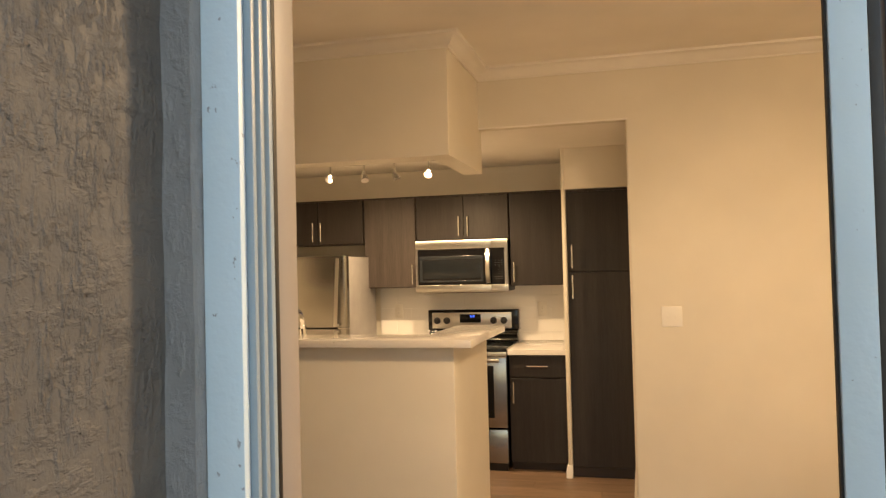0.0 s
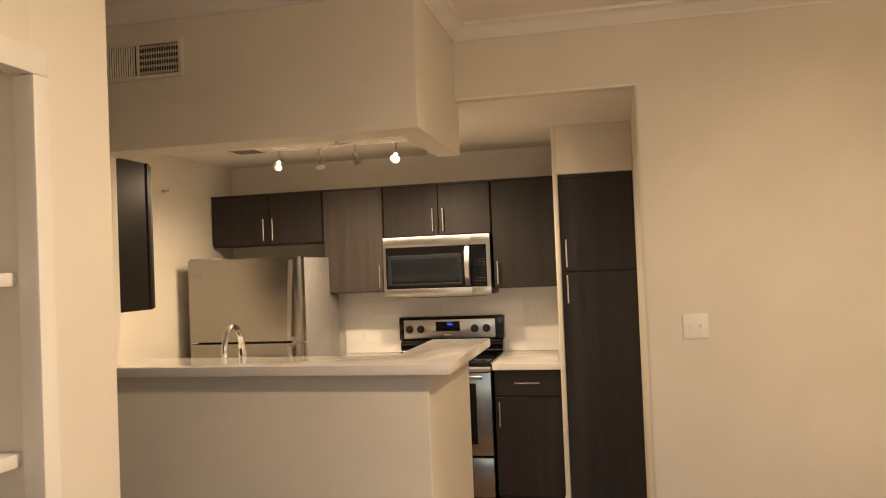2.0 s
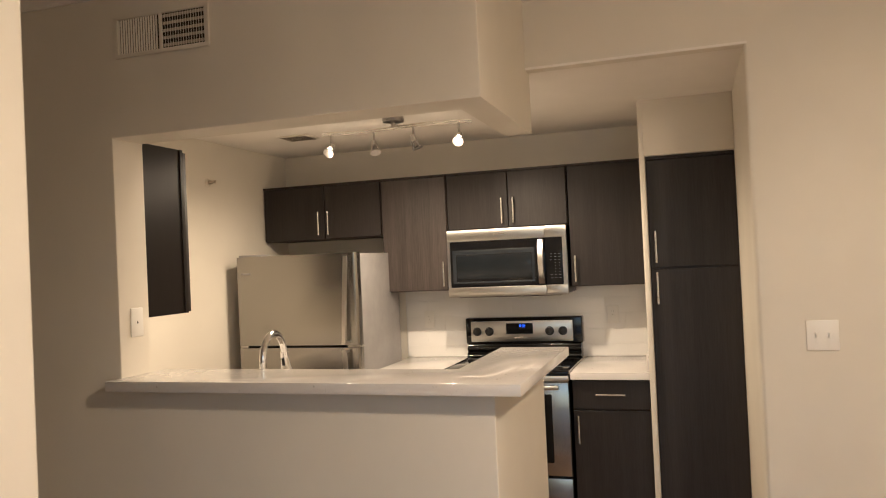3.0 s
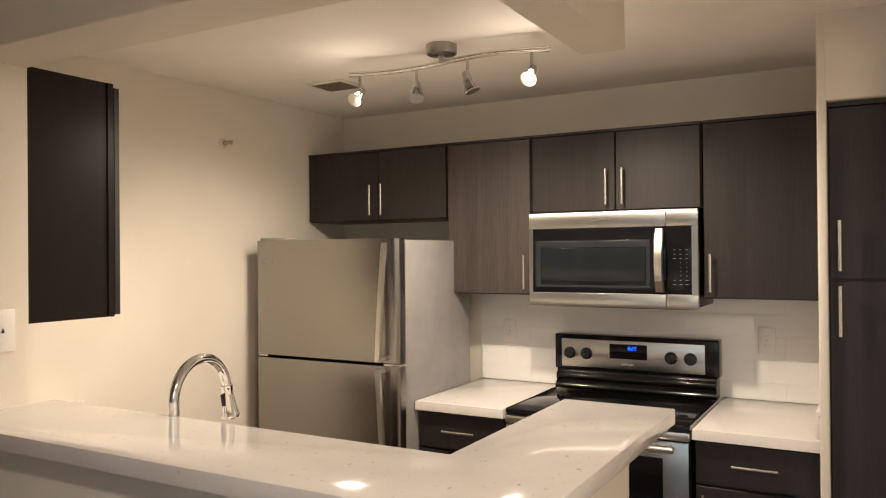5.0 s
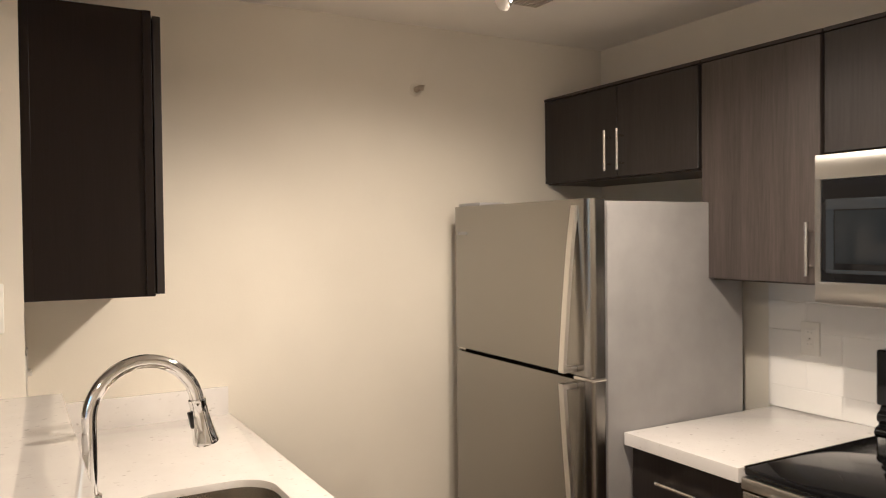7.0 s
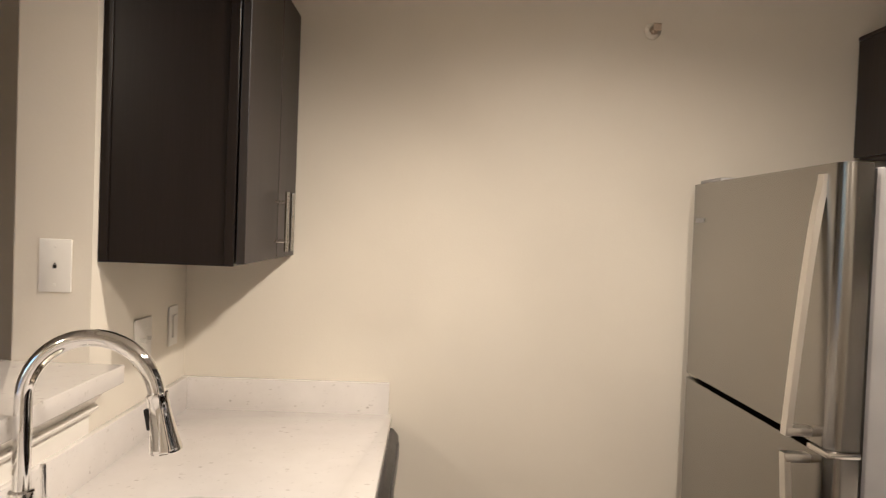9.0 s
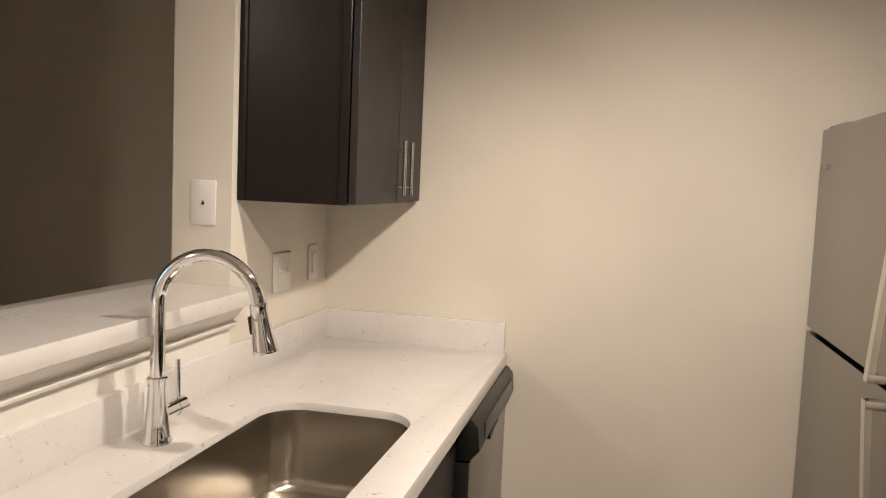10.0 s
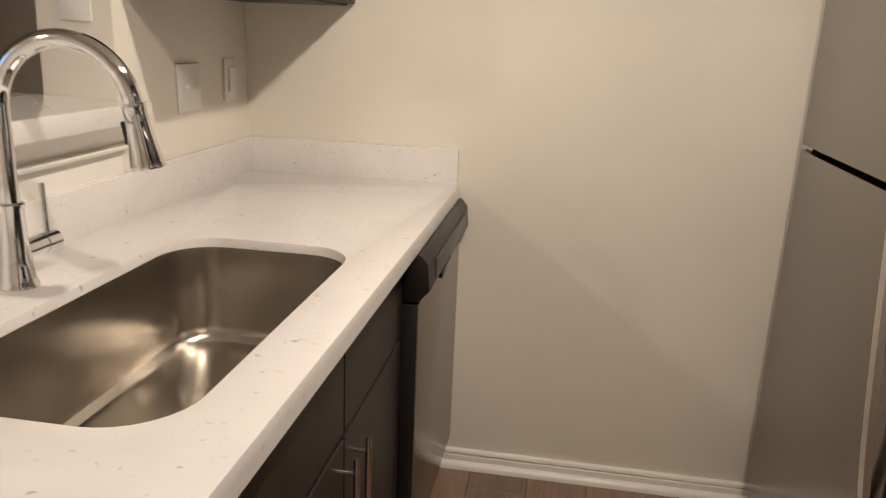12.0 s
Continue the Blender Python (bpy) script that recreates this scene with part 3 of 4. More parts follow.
for a, b, hx in ((-3.042, -2.777, -2.815), (-2.774, -2.410, -2.738)):
    d = front(c, "door", a, b, 1.397, 2.13, 4.402, 1)
    pull(d, (hx, 4.402, 1.419), (hx, 4.402, 1.579), (0, 1, 0))

# pantry
c = thing("pantry_cabinet", (-0.19, 6.0, 0.0), "tall dark wood-grain pantry cupboard with upper and lower doors", "cabinet")
part("body", boxed((-0.419, PANF + 0.021, 0.0), (SIDEX - 0.001, BACK - 0.002, 2.087)), CABEDGE, c)
part("top_rail", boxed((-0.419, PANF + 0.003, 2.072), (SIDEX - 0.001, PANF + 0.0205, 2.088)), CABEDGE, c)
d = front(c, "door", -0.416, SIDEX - 0.004, 1.489, 2.068, PANF)
pull(d, (-0.383, PANF, 1.515), (-0.383, PANF, 1.685), (0, -1, 0))
d = front(c, "door", -0.416, SIDEX - 0.004, 0.075, 1.481, PANF)
pull(d, (-0.383, PANF, 1.295), (-0.383, PANF, 1.465), (0, -1, 0))
part("kick_board", boxed((-0.419, PANF + 0.01, 0.012), (SIDEX - 0.001, PANF + 0.02, 0.073)), CABEDGE, c)


def base_unit(x0, x1, label, hinge):
    c = thing("base_cabinet", ((x0 + x1) / 2, 6.1, 0), label, "cabinet", "base kitchen cabinets")
    part("body", boxed((x0 + 0.001, 5.781, 0.066), (x1 - 0.001, BACK - 0.002, 0.873)), CABEDGE, c)
    part("kick_board", boxed((x0 + 0.001, 5.83, 0.0), (x1 - 0.001, 5.845, 0.066)), CABEDGE, c)
    dr = front(c, "drawer", x0 + 0.004, x1 - 0.004, 0.705, 0.866, 5.76)
    xm = (x0 + x1) / 2
    pull(dr, (xm - 0.08, 5.76, 0.79), (xm + 0.08, 5.76, 0.79), (0, -1, 0))
    d = front(c, "door", x0 + 0.004, x1 - 0.004, 0.072, 0.697, 5.76)
    hx = x0 + 0.035 if hinge else x1 - 0.035
    pull(d, (hx, 5.76, 0.515), (hx, 5.76, 0.672), (0, -1, 0))
    return c


base_unit(-0.888, -0.452, "dark wood-grain base cabinet with drawer and door, beside the stove", True)
base_unit(-2.110, -1.678, "dark wood-grain base cabinet with drawer and door, beside the refrigerator", False)

# sink base and dishwasher
c = thing("sink_cabinet", (-1.75, 4.45, 0), "dark wood-grain sink base cabinet with false fronts and doors", "cabinet", "base kitchen cabinets")
bm = bmesh.new()
box(bm, (-2.413, BARB + 0.001, 0.09), (-2.395, 4.671, 0.873))
box(bm, (-1.0, BARB + 0.001, 0.09), (-0.977, 4.671, 0.873))
box(bm, (-2.395, 4.652, 0.66), (-1.0, 4.671, 0.873))
box(bm, (-2.395, BARB + 0.001, 0.09), (-1.0, 4.671, 0.11))
part("body", bm, CABEDGE, c)
part("kick_board", boxed((-2.41, 4.592, 0.0), (-0.98, 4.607, 0.09)), CABEDGE, c)
for a, b, hx in ((-2.408, -1.977, -2.012), (-1.973, -1.542, -1.938), (-1.538, -0.982, -1.02)):
    front(c, "false_front", a, b, 0.684, 0.862, 4.692, 1)
    d = front(c, "door", a, b, 0.10, 0.677, 4.692, 1)
    pull(d, (hx, 4.692, 0.50), (hx, 4.692, 0.662), (0, 1, 0))

dw = thing("dishwasher", (-2.73, 4.4, 0), "stainless dishwasher with a black control strip under the counter", "dishwasher")
part("body", boxed((WEST + 0.004, BARB + 0.002, 0.1), (-2.42, 4.672, 0.868)), BLACK, dw)
part("door", boxed((WEST + 0.006, 4.673, 0.10), (-2.4275, 4.726, 0.757), 0.006), STEEL, dw, "brushed steel door")
part("door_edge", boxed((-2.427, 4.673, 0.10), (-2.418, 4.725, 0.757), 0.002), BLACK, dw, "black plastic door edge")
bm = bmesh.new()
prof = [(4.682, 0.760), (4.724, 0.762), (4.75, 0.790), (4.745, 0.850), (4.728, 0.871), (4.682, 0.871)]
va = [bm.verts.new((WEST + 0.006, y, z)) for y, z in prof]
vb = [bm.verts.new((-2.420, y, z)) for y, z in prof]
for k in range(len(prof)):
    bm.faces.new((va[k], va[(k + 1) % len(prof)], vb[(k + 1) % len(prof)], vb[k]))
bm.faces.new(va), bm.faces.new(vb)
bmesh.ops.bevel(bm, geom=bm.edges[:], offset=0.003, segments=2, profile=0.5, affect="EDGES")
strip = part("control_strip", bm, BLACK, dw, "black plastic control strip")
part("button_field", boxed((-2.99, 4.745, 0.797), (-2.50, 4.751, 0.842), 0.002), plain("button_field", (0.045, 0.043, 0.042), 0.3), strip, "dark grey button field")
part("latch", boxed((-2.74, 4.734, 0.765), (-2.60, 4.749, 0.783), 0.003), ENAMEL, strip)
part("kick_board", boxed((WEST + 0.006, 4.612, 0.0), (-2.425, 4.627, 0.1)), BLACK, dw)


# ---- refrigerator ----
FX0, FX1, FY = -2.945, -2.118, 5.60
fr = thing("refrigerator", (-2.55, 5.95, 0), "stainless steel top-freezer refrigerator with grey sides", "refrigerator")
part("body", boxed((FX0 + 0.008, FY + 0.075, 0.03), (FX1 - 0.004, 6.30, 1.648), 0.006), GREYSIDE, fr, "light grey cabinet sides")
part("base_grille", boxed((FX0 + 0.02, FY + 0.06, 0.0), (FX1 - 0.02, FY + 0.10, 0.09), 0.004), BLACK, fr)
part("gasket", boxed((FX0 + 0.015, FY + 0.062, 0.1), (FX1 - 0.015, FY + 0.0745, 1.645)), DARK, fr)


def fridge_door(name, z0, z1):
    """Slab with a rounded front corner on the handle side."""
    bm = bmesh.new()
    ring = [(FX0, FY + 0.06), (FX0, FY + 0.012), (FX0 + 0.004, FY + 0.003), (FX0 + 0.014, FY)]
    ring += [(FX1 - 0.03, FY)]
    for k in range(1, 9):
        a = radians(90 * k / 8)
        ring.append((FX1 - 0.03 + 0.03 * math.sin(a), FY + 0.03 - 0.03 * math.cos(a)))
    ring += [(FX1, FY + 0.06)]
    f = bm.faces.new([bm.verts.new((x, y, z0)) for x, y in ring])
    ext = bmesh.ops.extrude_face_region(bm, geom=[f])["geom"]
    bmesh.ops.translate(bm, verts=[g for g in ext if isinstance(g, bmesh.types.BMVert)], vec=(0, 0, z1 - z0))
    return part(name, bm, STEEL, fr)


def fridge_handle(door, z0, z1, fixed_top):
    """A flat bowed strap: flush at one end, standing well off the door at the seam."""
    bm = bmesh.new()
    rows = []
    n = 18
    for k in range(n + 1):
        u = k / n
        z = z0 + (z1 - z0) * u
        w = u if fixed_top else 1 - u
        off = 0.054 * (1 - w) ** 0.6 if w < 0.985 else 0.004
        off = max(off, 0.006)
        xc = FX1 - 0.070 - 0.008 * (1 - w)
        y1 = FY - off
        rows.append([bm.verts.new(p) for p in ((xc - 0.014, y1 + 0.012, z), (xc - 0.012, y1, z), (xc + 0.012, y1, z), (xc + 0.014, y1 + 0.012, z))])
    for a, b in zip(rows, rows[1:]):
        for k in range(4):
            bm.faces.new((a[k], a[(k + 1) % 4], b[(k + 1) % 4], b[k]))
    bm.faces.new(rows[0]), bm.faces.new(rows[-1])
    zs = z0 if fixed_top else z1
    zt = zs + 0.018 if fixed_top else zs - 0.018
    box(bm, (FX1 - 0.093, FY - 0.052, min(zs, zt)), (FX1 - 0.064, FY + 0.001, max(zs, zt)), 0.003)
    return part("handle", bm, HANDLESTEEL, door, "bowed steel strap handle")


fd = fridge_door("freezer_door", 1.098, 1.655)
fridge_handle(fd, 1.108, 1.635, True)
part("badge", boxed((FX0 + 0.035, FY - 0.002, 1.543), (FX0 + 0.10, FY - 0.0002, 1.556)), GREYSIDE, fd, "small plain metal badge")
fd = fridge_door("fridge_door", 0.11, 1.083)
fridge_handle(fd, 0.50, 1.073, False)
part("hinge_cover", boxed((FX0 + 0.01, FY + 0.015, 1.649), (FX0 + 0.17, FY + 0.13, 1.668), 0.005), GREYSIDE, fr)
part("hinge", boxed((FX0 + 0.004, FY + 0.012, 1.0845), (FX0 + 0.06, FY + 0.06, 1.0965), 0.003), NICKEL, fr)
part("hinge", boxed((FX1 - 0.075, FY - 0.006, 1.0845), (FX1 + 0.008, FY + 0.06, 1.0965), 0.003), NICKEL, fr)

# ---- stove ----
SX0, SX1, SF = -1.666, -0.900, 5.735
st = thing("stove", (-1.31, 6.1, 0), "freestanding stainless electric stove with black glass cooktop", "stove")
part("body", boxed((SX0 + 0.002, SF + 0.045, 0.03), (SX1 - 0.002, 6.43, 0.895), 0.004), ENAMEL, st, "black enamel sides")
top = part("cooktop", boxed((SX0, SF + 0.01, 0.896), (SX1, 6.36, 0.918), 0.006), BLACKGLASS, st, "glossy black ceramic cooktop")
part("front_trim", boxed((SX0, SF - 0.004, 0.862), (SX1, SF + 0.0445, 0.8955), 0.005), STEEL_H, st)
for x in (SX0 - 0.003, SX1 - 0.001):
    part("side_trim", boxed((x, SF + 0.012, 0.905), (x + 0.004, 6.345, 0.9205), 0.001, 1), NICKEL, top, "thin steel edge strip")
od = part("oven_door", boxed((SX0 + 0.002, SF, 0.325), (SX1 - 0.002, SF + 0.044, 0.858), 0.006), STEEL, st, "brushed steel oven door")
part("window", boxed((SX0 + 0.10, SF - 0.004, 0.40), (SX1 - 0.10, SF + 0.002, 0.79), 0.02, 3), BLACKGLASS, od, "black oven window")
bm = bmesh.new()
rod(bm, (SX0 + 0.05, SF - 0.05, 0.835), (SX1 - 0.05, SF - 0.05, 0.835), 0.012, 20)
for x in (SX0 + 0.075, SX1 - 0.075):
    rod(bm, (x, SF - 0.05, 0.835), (x, SF + 0.002, 0.835), 0.009)
part("handle", bm, STEEL_H, od, "round steel towel-bar handle")
dr = part("drawer", boxed((SX0 + 0.002, SF + 0.002, 0.06), (SX1 - 0.002, SF + 0.044, 0.312), 0.006), STEEL, st, "steel storage drawer")
part("foot_panel", boxed((SX0 + 0.01, SF + 0.03, 0.0), (SX1 - 0.01, SF + 0.044, 0.055)), BLACK, st)
# upright back panel: sloping glossy steps, then the framed control panel
bm = bmesh.new()
prof = [(6.345, 0.919), (6.335, 0.935), (6.345, 0.955), (6.365, 0.965), (6.35, 0.985), (6.352, 1.005), (6.37, 1.02), (6.37, 1.035), (6.435, 1.035), (6.435, 0.9185)]
va = [bm.verts.new((SX0 + 0.004, y - 0.018, 0.919 + 0.8 * (z - 0.919))) for y, z in prof]
vb = [bm.verts.new((SX1 - 0.004, y - 0.018, 0.919 + 0.8 * (z - 0.919))) for y, z in prof]
for k in range(len(prof)):
    bm.faces.new((va[k], va[(k + 1) % len(prof)], vb[(k + 1) % len(prof)], vb[k]))
bm.faces.new(va), bm.faces.new(vb)
bmesh.ops.bevel(bm, geom=[e for e in bm.edges if abs(e.verts[0].co.x - e.verts[1].co.x) > 0.5], offset=0.006, segments=3, profile=0.5, affect="EDGES")
part("vent_step", bm, ENAMEL, st, "glossy black rounded vent steps")
bg = part("backguard", boxed((SX0 - 0.006, 6.344, 1.0125), (SX1 + 0.006, 6.43, 1.183), 0.008, 3), ENAMEL, st, "black framed control panel")
part("face_plate", boxed((SX0 + 0.031, 6.339, 1.026), (SX1 - 0.054, 6.346, 1.161), 0.004), STEEL_H, bg, "brushed steel face plate")
dsp = part("display", boxed((-1.393, 6.335, 1.076), (-1.213, 6.3385, 1.146), 0.002), BLACKGLASS, bg, "black clock display")
part("badge", boxed((-1.338, 6.3375, 1.046), (-1.278, 6.3388, 1.055)), NICKEL, bg, "small plain badge")
for x in (-1.592, -1.508, -1.104, -1.017):
    bm = bmesh.new()
    m = Matrix.Translation((x, 6.339, 1.093)) @ Matrix.Rotation(radians(90), 4, "X")
    lathe(bm, [(0.029, 0.0), (0.029, 0.004), (0.026, 0.006), (0.0235, 0.022), (0.021, 0.0255), (0.018, 0.0265)], m, 28)
    box(bm, (x - 0.004, 6.308, 1.071), (x + 0.004, 6.316, 1.115), 0.002)
    part("knob", bm, BLACK, bg, "black plastic control knob")
# the clock reads 8:22
SEG = {"8": "abcdefg", "2": "abged"}
bm = bmesh.new()


def segment(x, z, w, h):
    box(bm, (x - w / 2, 6.3338, z - h / 2), (x + w / 2, 6.3346, z + h / 2))


for k, ch in enumerate("822"):
    x = -1.297 + 0.0125 * k + (0.003 if k else 0)
    places = {"a": (0, 0.0075, 1), "g": (0, 0, 1), "d": (0, -0.0075, 1), "f": (-0.004, 0.00375, 0), "b": (0.004, 0.00375, 0), "e": (-0.004, -0.00375, 0), "c": (0.004, -0.00375, 0)}
    for sname in SEG[ch]:
        dx, dz, flat = places[sname]
        segment(x + dx, 1.128 + dz, 0.007 if flat else 0.0019, 0.0019 if flat else 0.006)
for dz in (-0.003, 0.003):
    segment(-1.2892, 1.128 + dz, 0.0017, 0.0017)
part("clock_digits", bm, DIGIT, dsp, "glowing blue clock digits")

# ---- microwave ----
MX0, MX1, MF, MZ0, MZ1 = -1.697, -0.930, 6.087, 1.338, 1.766
mw = thing("microwave", (-1.3135, 6.3, MZ0), "stainless over-range microwave with black glass door", "microwave")
part("body", boxed((MX0 + 0.004, MF + 0.03, MZ0 + 0.006), (MX1 - 0.002, BACK - 0.022, MZ1), 0.004), BLACK, mw, "black metal case")


def framed(x0, x1, z0, z1, wx0, wx1, wz0, wz1, y0, y1):
    """A flat frame round a rectangular window."""
    b = bmesh.new()
    box(b, (x0, y0, wz1), (x1, y1, z1), 0.003)
    box(b, (x0, y0, z0), (x1, y1, wz0), 0.003)
    box(b, (x0, y0 + 0.0005, wz0 - 0.002), (wx0, y1, wz1 + 0.002))
    box(b, (wx1, y0 + 0.0005, wz0 - 0.002), (x1, y1, wz1 + 0.002))
    return b


MS = -1.0639
bm = bmesh.new()
box(bm, (MX0, MF, 1.6935), (MS - 0.0008, MF + 0.029, MZ1), 0.003)
box(bm, (MX0, MF, MZ0), (MS - 0.0008, MF + 0.029, 1.4003), 0.003)
box(bm, (MX0, MF + 0.0005, 1.3983), (MX0 + 0.018, MF + 0.029, 1.6955))
dm = part("door", bm, STEEL_H, mw, "brushed steel door frame")
part("window", boxed((MX0 + 0.0185, MF + 0.003, 1.4008), (MS - 0.001, MF + 0.028, 1.6930), 0.001), BLACKGLASS, dm, "black glass door window")
WINFRAME = plain("window_mesh", (0.013, 0.0155, 0.019), 0.12)
WINFRAME.node_tree.nodes["Principled BSDF"].inputs["Specular IOR Level"].default_value = 0.3
part("inner_window", boxed((-1.6356, MF + 0.0015, 1.4534), (-1.1525, MF + 0.004, 1.6036), 0.001), WINFRAME, dm, "grey inner window screen")
bm = framed(-1.6628, -1.1323, 1.4248, 1.6373, -1.6386, -1.1494, 1.4361, 1.6066, MF + 0.0012, MF + 0.0032)
part("window_border", bm, plain("window_border", (0.022, 0.026, 0.032), 0.2), dm)
bm = bmesh.new()
box(bm, (MS + 0.0008, MF, 1.6935), (MX1, MF + 0.029, MZ1), 0.003)
box(bm, (MS + 0.0008, MF, MZ0), (MX1, MF + 0.029, 1.4003), 0.003)
box(bm, (MX1 - 0.026, MF + 0.0005, 1.3983), (MX1, MF + 0.029, 1.6955))
part("control_frame", bm, STEEL_H, mw)
cp = part("control_panel", boxed((MS + 0.0006, MF + 0.003, 1.4008), (MX1 - 0.0265, MF + 0.028, 1.6930), 0.001), BLACKGLASS, mw, "black glass control panel")
KEYMAT = plain("key_print", (0.16, 0.165, 0.175), 0.5)
for r in range(9):
    z = 1.5913 - 0.0185 * r
    for q in range(3):
        x = -1.0286 + 0.026 * q
        if r in (3, 4, 5, 6) and q == 0:
            continue
        w = 0.004 if r in (3, 4, 5, 6) else 0.011
        part("key", boxed((x - w / 2, MF + 0.0016, z - 0.0011), (x + w / 2, MF + 0.0028, z + 0.0011)), KEYMAT, cp)
bm = bmesh.new()
rows = []
for k in range(15):
    u = k / 14
    z = 1.4095 + 0.272 * u
    off = 0.012 + 0.03 * math.sin(math.pi * u) ** 0.7
    rows.append([bm.verts.new(p) for p in ((-1.1082, MF - off + 0.012, z), (-1.1041, MF - off, z), (-1.0739, MF - off, z), (-1.0699, MF - off + 0.012, z))])
for a, b in zip(rows, rows[1:]):
    for k in range(4):
        bm.faces.new((a[k], a[(k + 1) % 4], b[(k + 1) % 4], b[k]))
bm.faces.new(rows[0]), bm.faces.new(rows[-1])
for z in (1.4115, 1.6669):
    box(bm, (-1.1031, MF - 0.014, z), (-1.0749, MF + 0.003, z + 0.018), 0.002)
part("handle", bm, HANDLESTEEL, dm, "bowed flat steel handle")
part("badge", boxed((-1.3890, MF - 0.001, 1.7262), (-1.3135, MF + 0.001, 1.7354)), NICKEL, dm, "small plain badge")
part("vent_grille", boxed((MX0 + 0.05, MF + 0.05, MZ0 - 0.006), (MX1 - 0.05, 6.38, MZ0 + 0.0055), 0.003), NICKEL, mw)

# ---- sink and faucet ----
sink = thing("sink", (-1.9, 4.51, 0.70), "undermount stainless steel sink with one deep bowl", "sink")
bm = bmesh.new()
X0, X1, Y0, Y1 = HOLE
levels = [(-0.004, 0.8935, 0.100), (-0.003, 0.885, 0.099), (0.0, 0.80, 0.096), (0.003, 0.728, 0.092), (0.008, 0.708, 0.087), (0.018, 0.697, 0.078), (0.034, 0.692, 0.062), (0.06, 0.690, 0.04), (0.17, 0.684, 0.012)]
rings = []
for inset, z, r in levels:
    rings.append([bm.verts.new((x, y, z)) for x, y in rounded_rect(X0 + inset, X1 - inset, Y0 + inset, Y1 - inset, r, 8)])
for a, b in zip(rings, rings[1:]):
    n = len(a)
    for k in range(n):
        bm.faces.new((a[k], a[(k + 1) % n], b[(k + 1) % n], b[k]))
bm.faces.new(rings[-1])
out = []
for inset, z, r in ((0.16, 0.680, 0.015), (0.03, 0.686, 0.07), (-0.004, 0.72, 0.085), (-0.006, 0.87, 0.085), (-0.02, 0.8925, 0.085)):
    out.append([bm.verts.new((x, y, z)) for x, y in rounded_rect(X0 + inset, X1 - inset, Y0 + inset, Y1 - inset, r, 8)])
for a, b in zip(out, out[1:] + [rings[0]]):
    n = len(a)
    for k in range(n):
        bm.faces.new((a[k], a[(k + 1) % n], b[(k + 1) % n], b[k]))
bm.faces.new(out[0])
part("bowl", bm, SINKSTEEL, sink)
bm = bmesh.new()
lathe(bm, [(0.045, 0.6855), (0.045, 0.688), (0.038, 0.689), (0.033, 0.686), (0.03, 0.6855)], Matrix.Translation((-1.89, 4.43, 0)))
part("drain", bm, CHROME, sink, "polished round drain")

BX, BY = -1.908, 4.175
fa = thing("faucet", (BX, BY, 0.914), "polished chrome gooseneck kitchen faucet with pull-down spray", "faucet")
bm = bmesh.new()
lathe(bm, [(0.031, 0.9142), (0.031, 0.918), (0.029, 0.922), (0.027, 0.930), (0.0235, 0.960), (0.020, 0.995), (0.0185, 1.03), (0.0185, 1.042), (0.0205, 1.043), (0.0205, 1.048), (0.0185, 1.050), (0.014, 1.051)],
      Matrix.Translation((BX, BY, 0)), 36)
part("base", bm, CHROME, fa)
R = 0.1045
pts = [(BX, BY, 1.045), (BX, BY, 1.12), (BX, BY, 1.195)]
for k in range(1, 25):
    a = radians(180 - 173 * k / 24)
    reach = R + R * math.cos(a)
    pts.append((BX - 0.087 * reach, BY + 0.996 * reach, 1.195 + R * math.sin(a)))
part("spout", sweep(bmesh.new(), pts, 0.0142, 24), CHROME, fa, "arched chrome spout")
end, before = Vector(pts[-1]), Vector(pts[-2])
way = (end - before).normalized()
m = Matrix.Translation(end) @ way.to_track_quat("Z", "Y").to_matrix().to_4x4()
bm = bmesh.new()
lathe(bm, [(0.0150, -0.004), (0.0182, -0.003), (0.0182, 0.004), (0.0172, 0.006), (0.0182, 0.03), (0.0215, 0.06), (0.0258, 0.086), (0.0268, 0.090), (0.0258, 0.094), (0.018, 0.094)], m, 32)
hd = part("spray_head", bm, CHROME, fa)
bm = boxed((-0.006, -0.0245, 0.02), (0.006, -0.0165, 0.055), 0.002)
bmesh.ops.transform(bm, matrix=m, verts=bm.verts)
part("spray_button", bm, BLACK, hd)
bm = bmesh.new()
rod(bm, (BX - 0.012, BY, 0.968), (BX - 0.062, BY, 0.968), 0.0165, 24)
rod(bm, (BX - 0.0625, BY, 0.968), (BX - 0.094, BY, 0.968), 0.0175, 24)
part("valve", bm, CHROME, fa)
bm = bmesh.new()
rod(bm, (BX - 0.078, BY, 0.975), (BX - 0.082, BY - 0.006, 1.066), 0.0055, 14)
part("lever", bm, CHROME, fa, "thin upright chrome lever")

# ---- track light ----
tl = thing("track_light", (-1.736, 5.33, CEILK), "brushed nickel wavy track light with four spot heads, two lit", "ceiling light")
bm = bmesh.new()
lathe(bm, [(0.060, CEILK - 0.0005), (0.060, 2.362), (0.057, 2.355), (0.03, 2.353), (0.012, 2.351), (0.012, 2.326)], Matrix.Translation((-1.736, 5.335, 0)), 40)
part("canopy", bm, HEADMETAL, tl)


UNLIT = plain("unlit_bulb", (0.20, 0.19, 0.175), 0.10)


def rail_y(x):
    u = (x + 1.73) / 0.43
    return 5.33 - 0.036 * math.sin(math.pi * u) + 0.025 * u


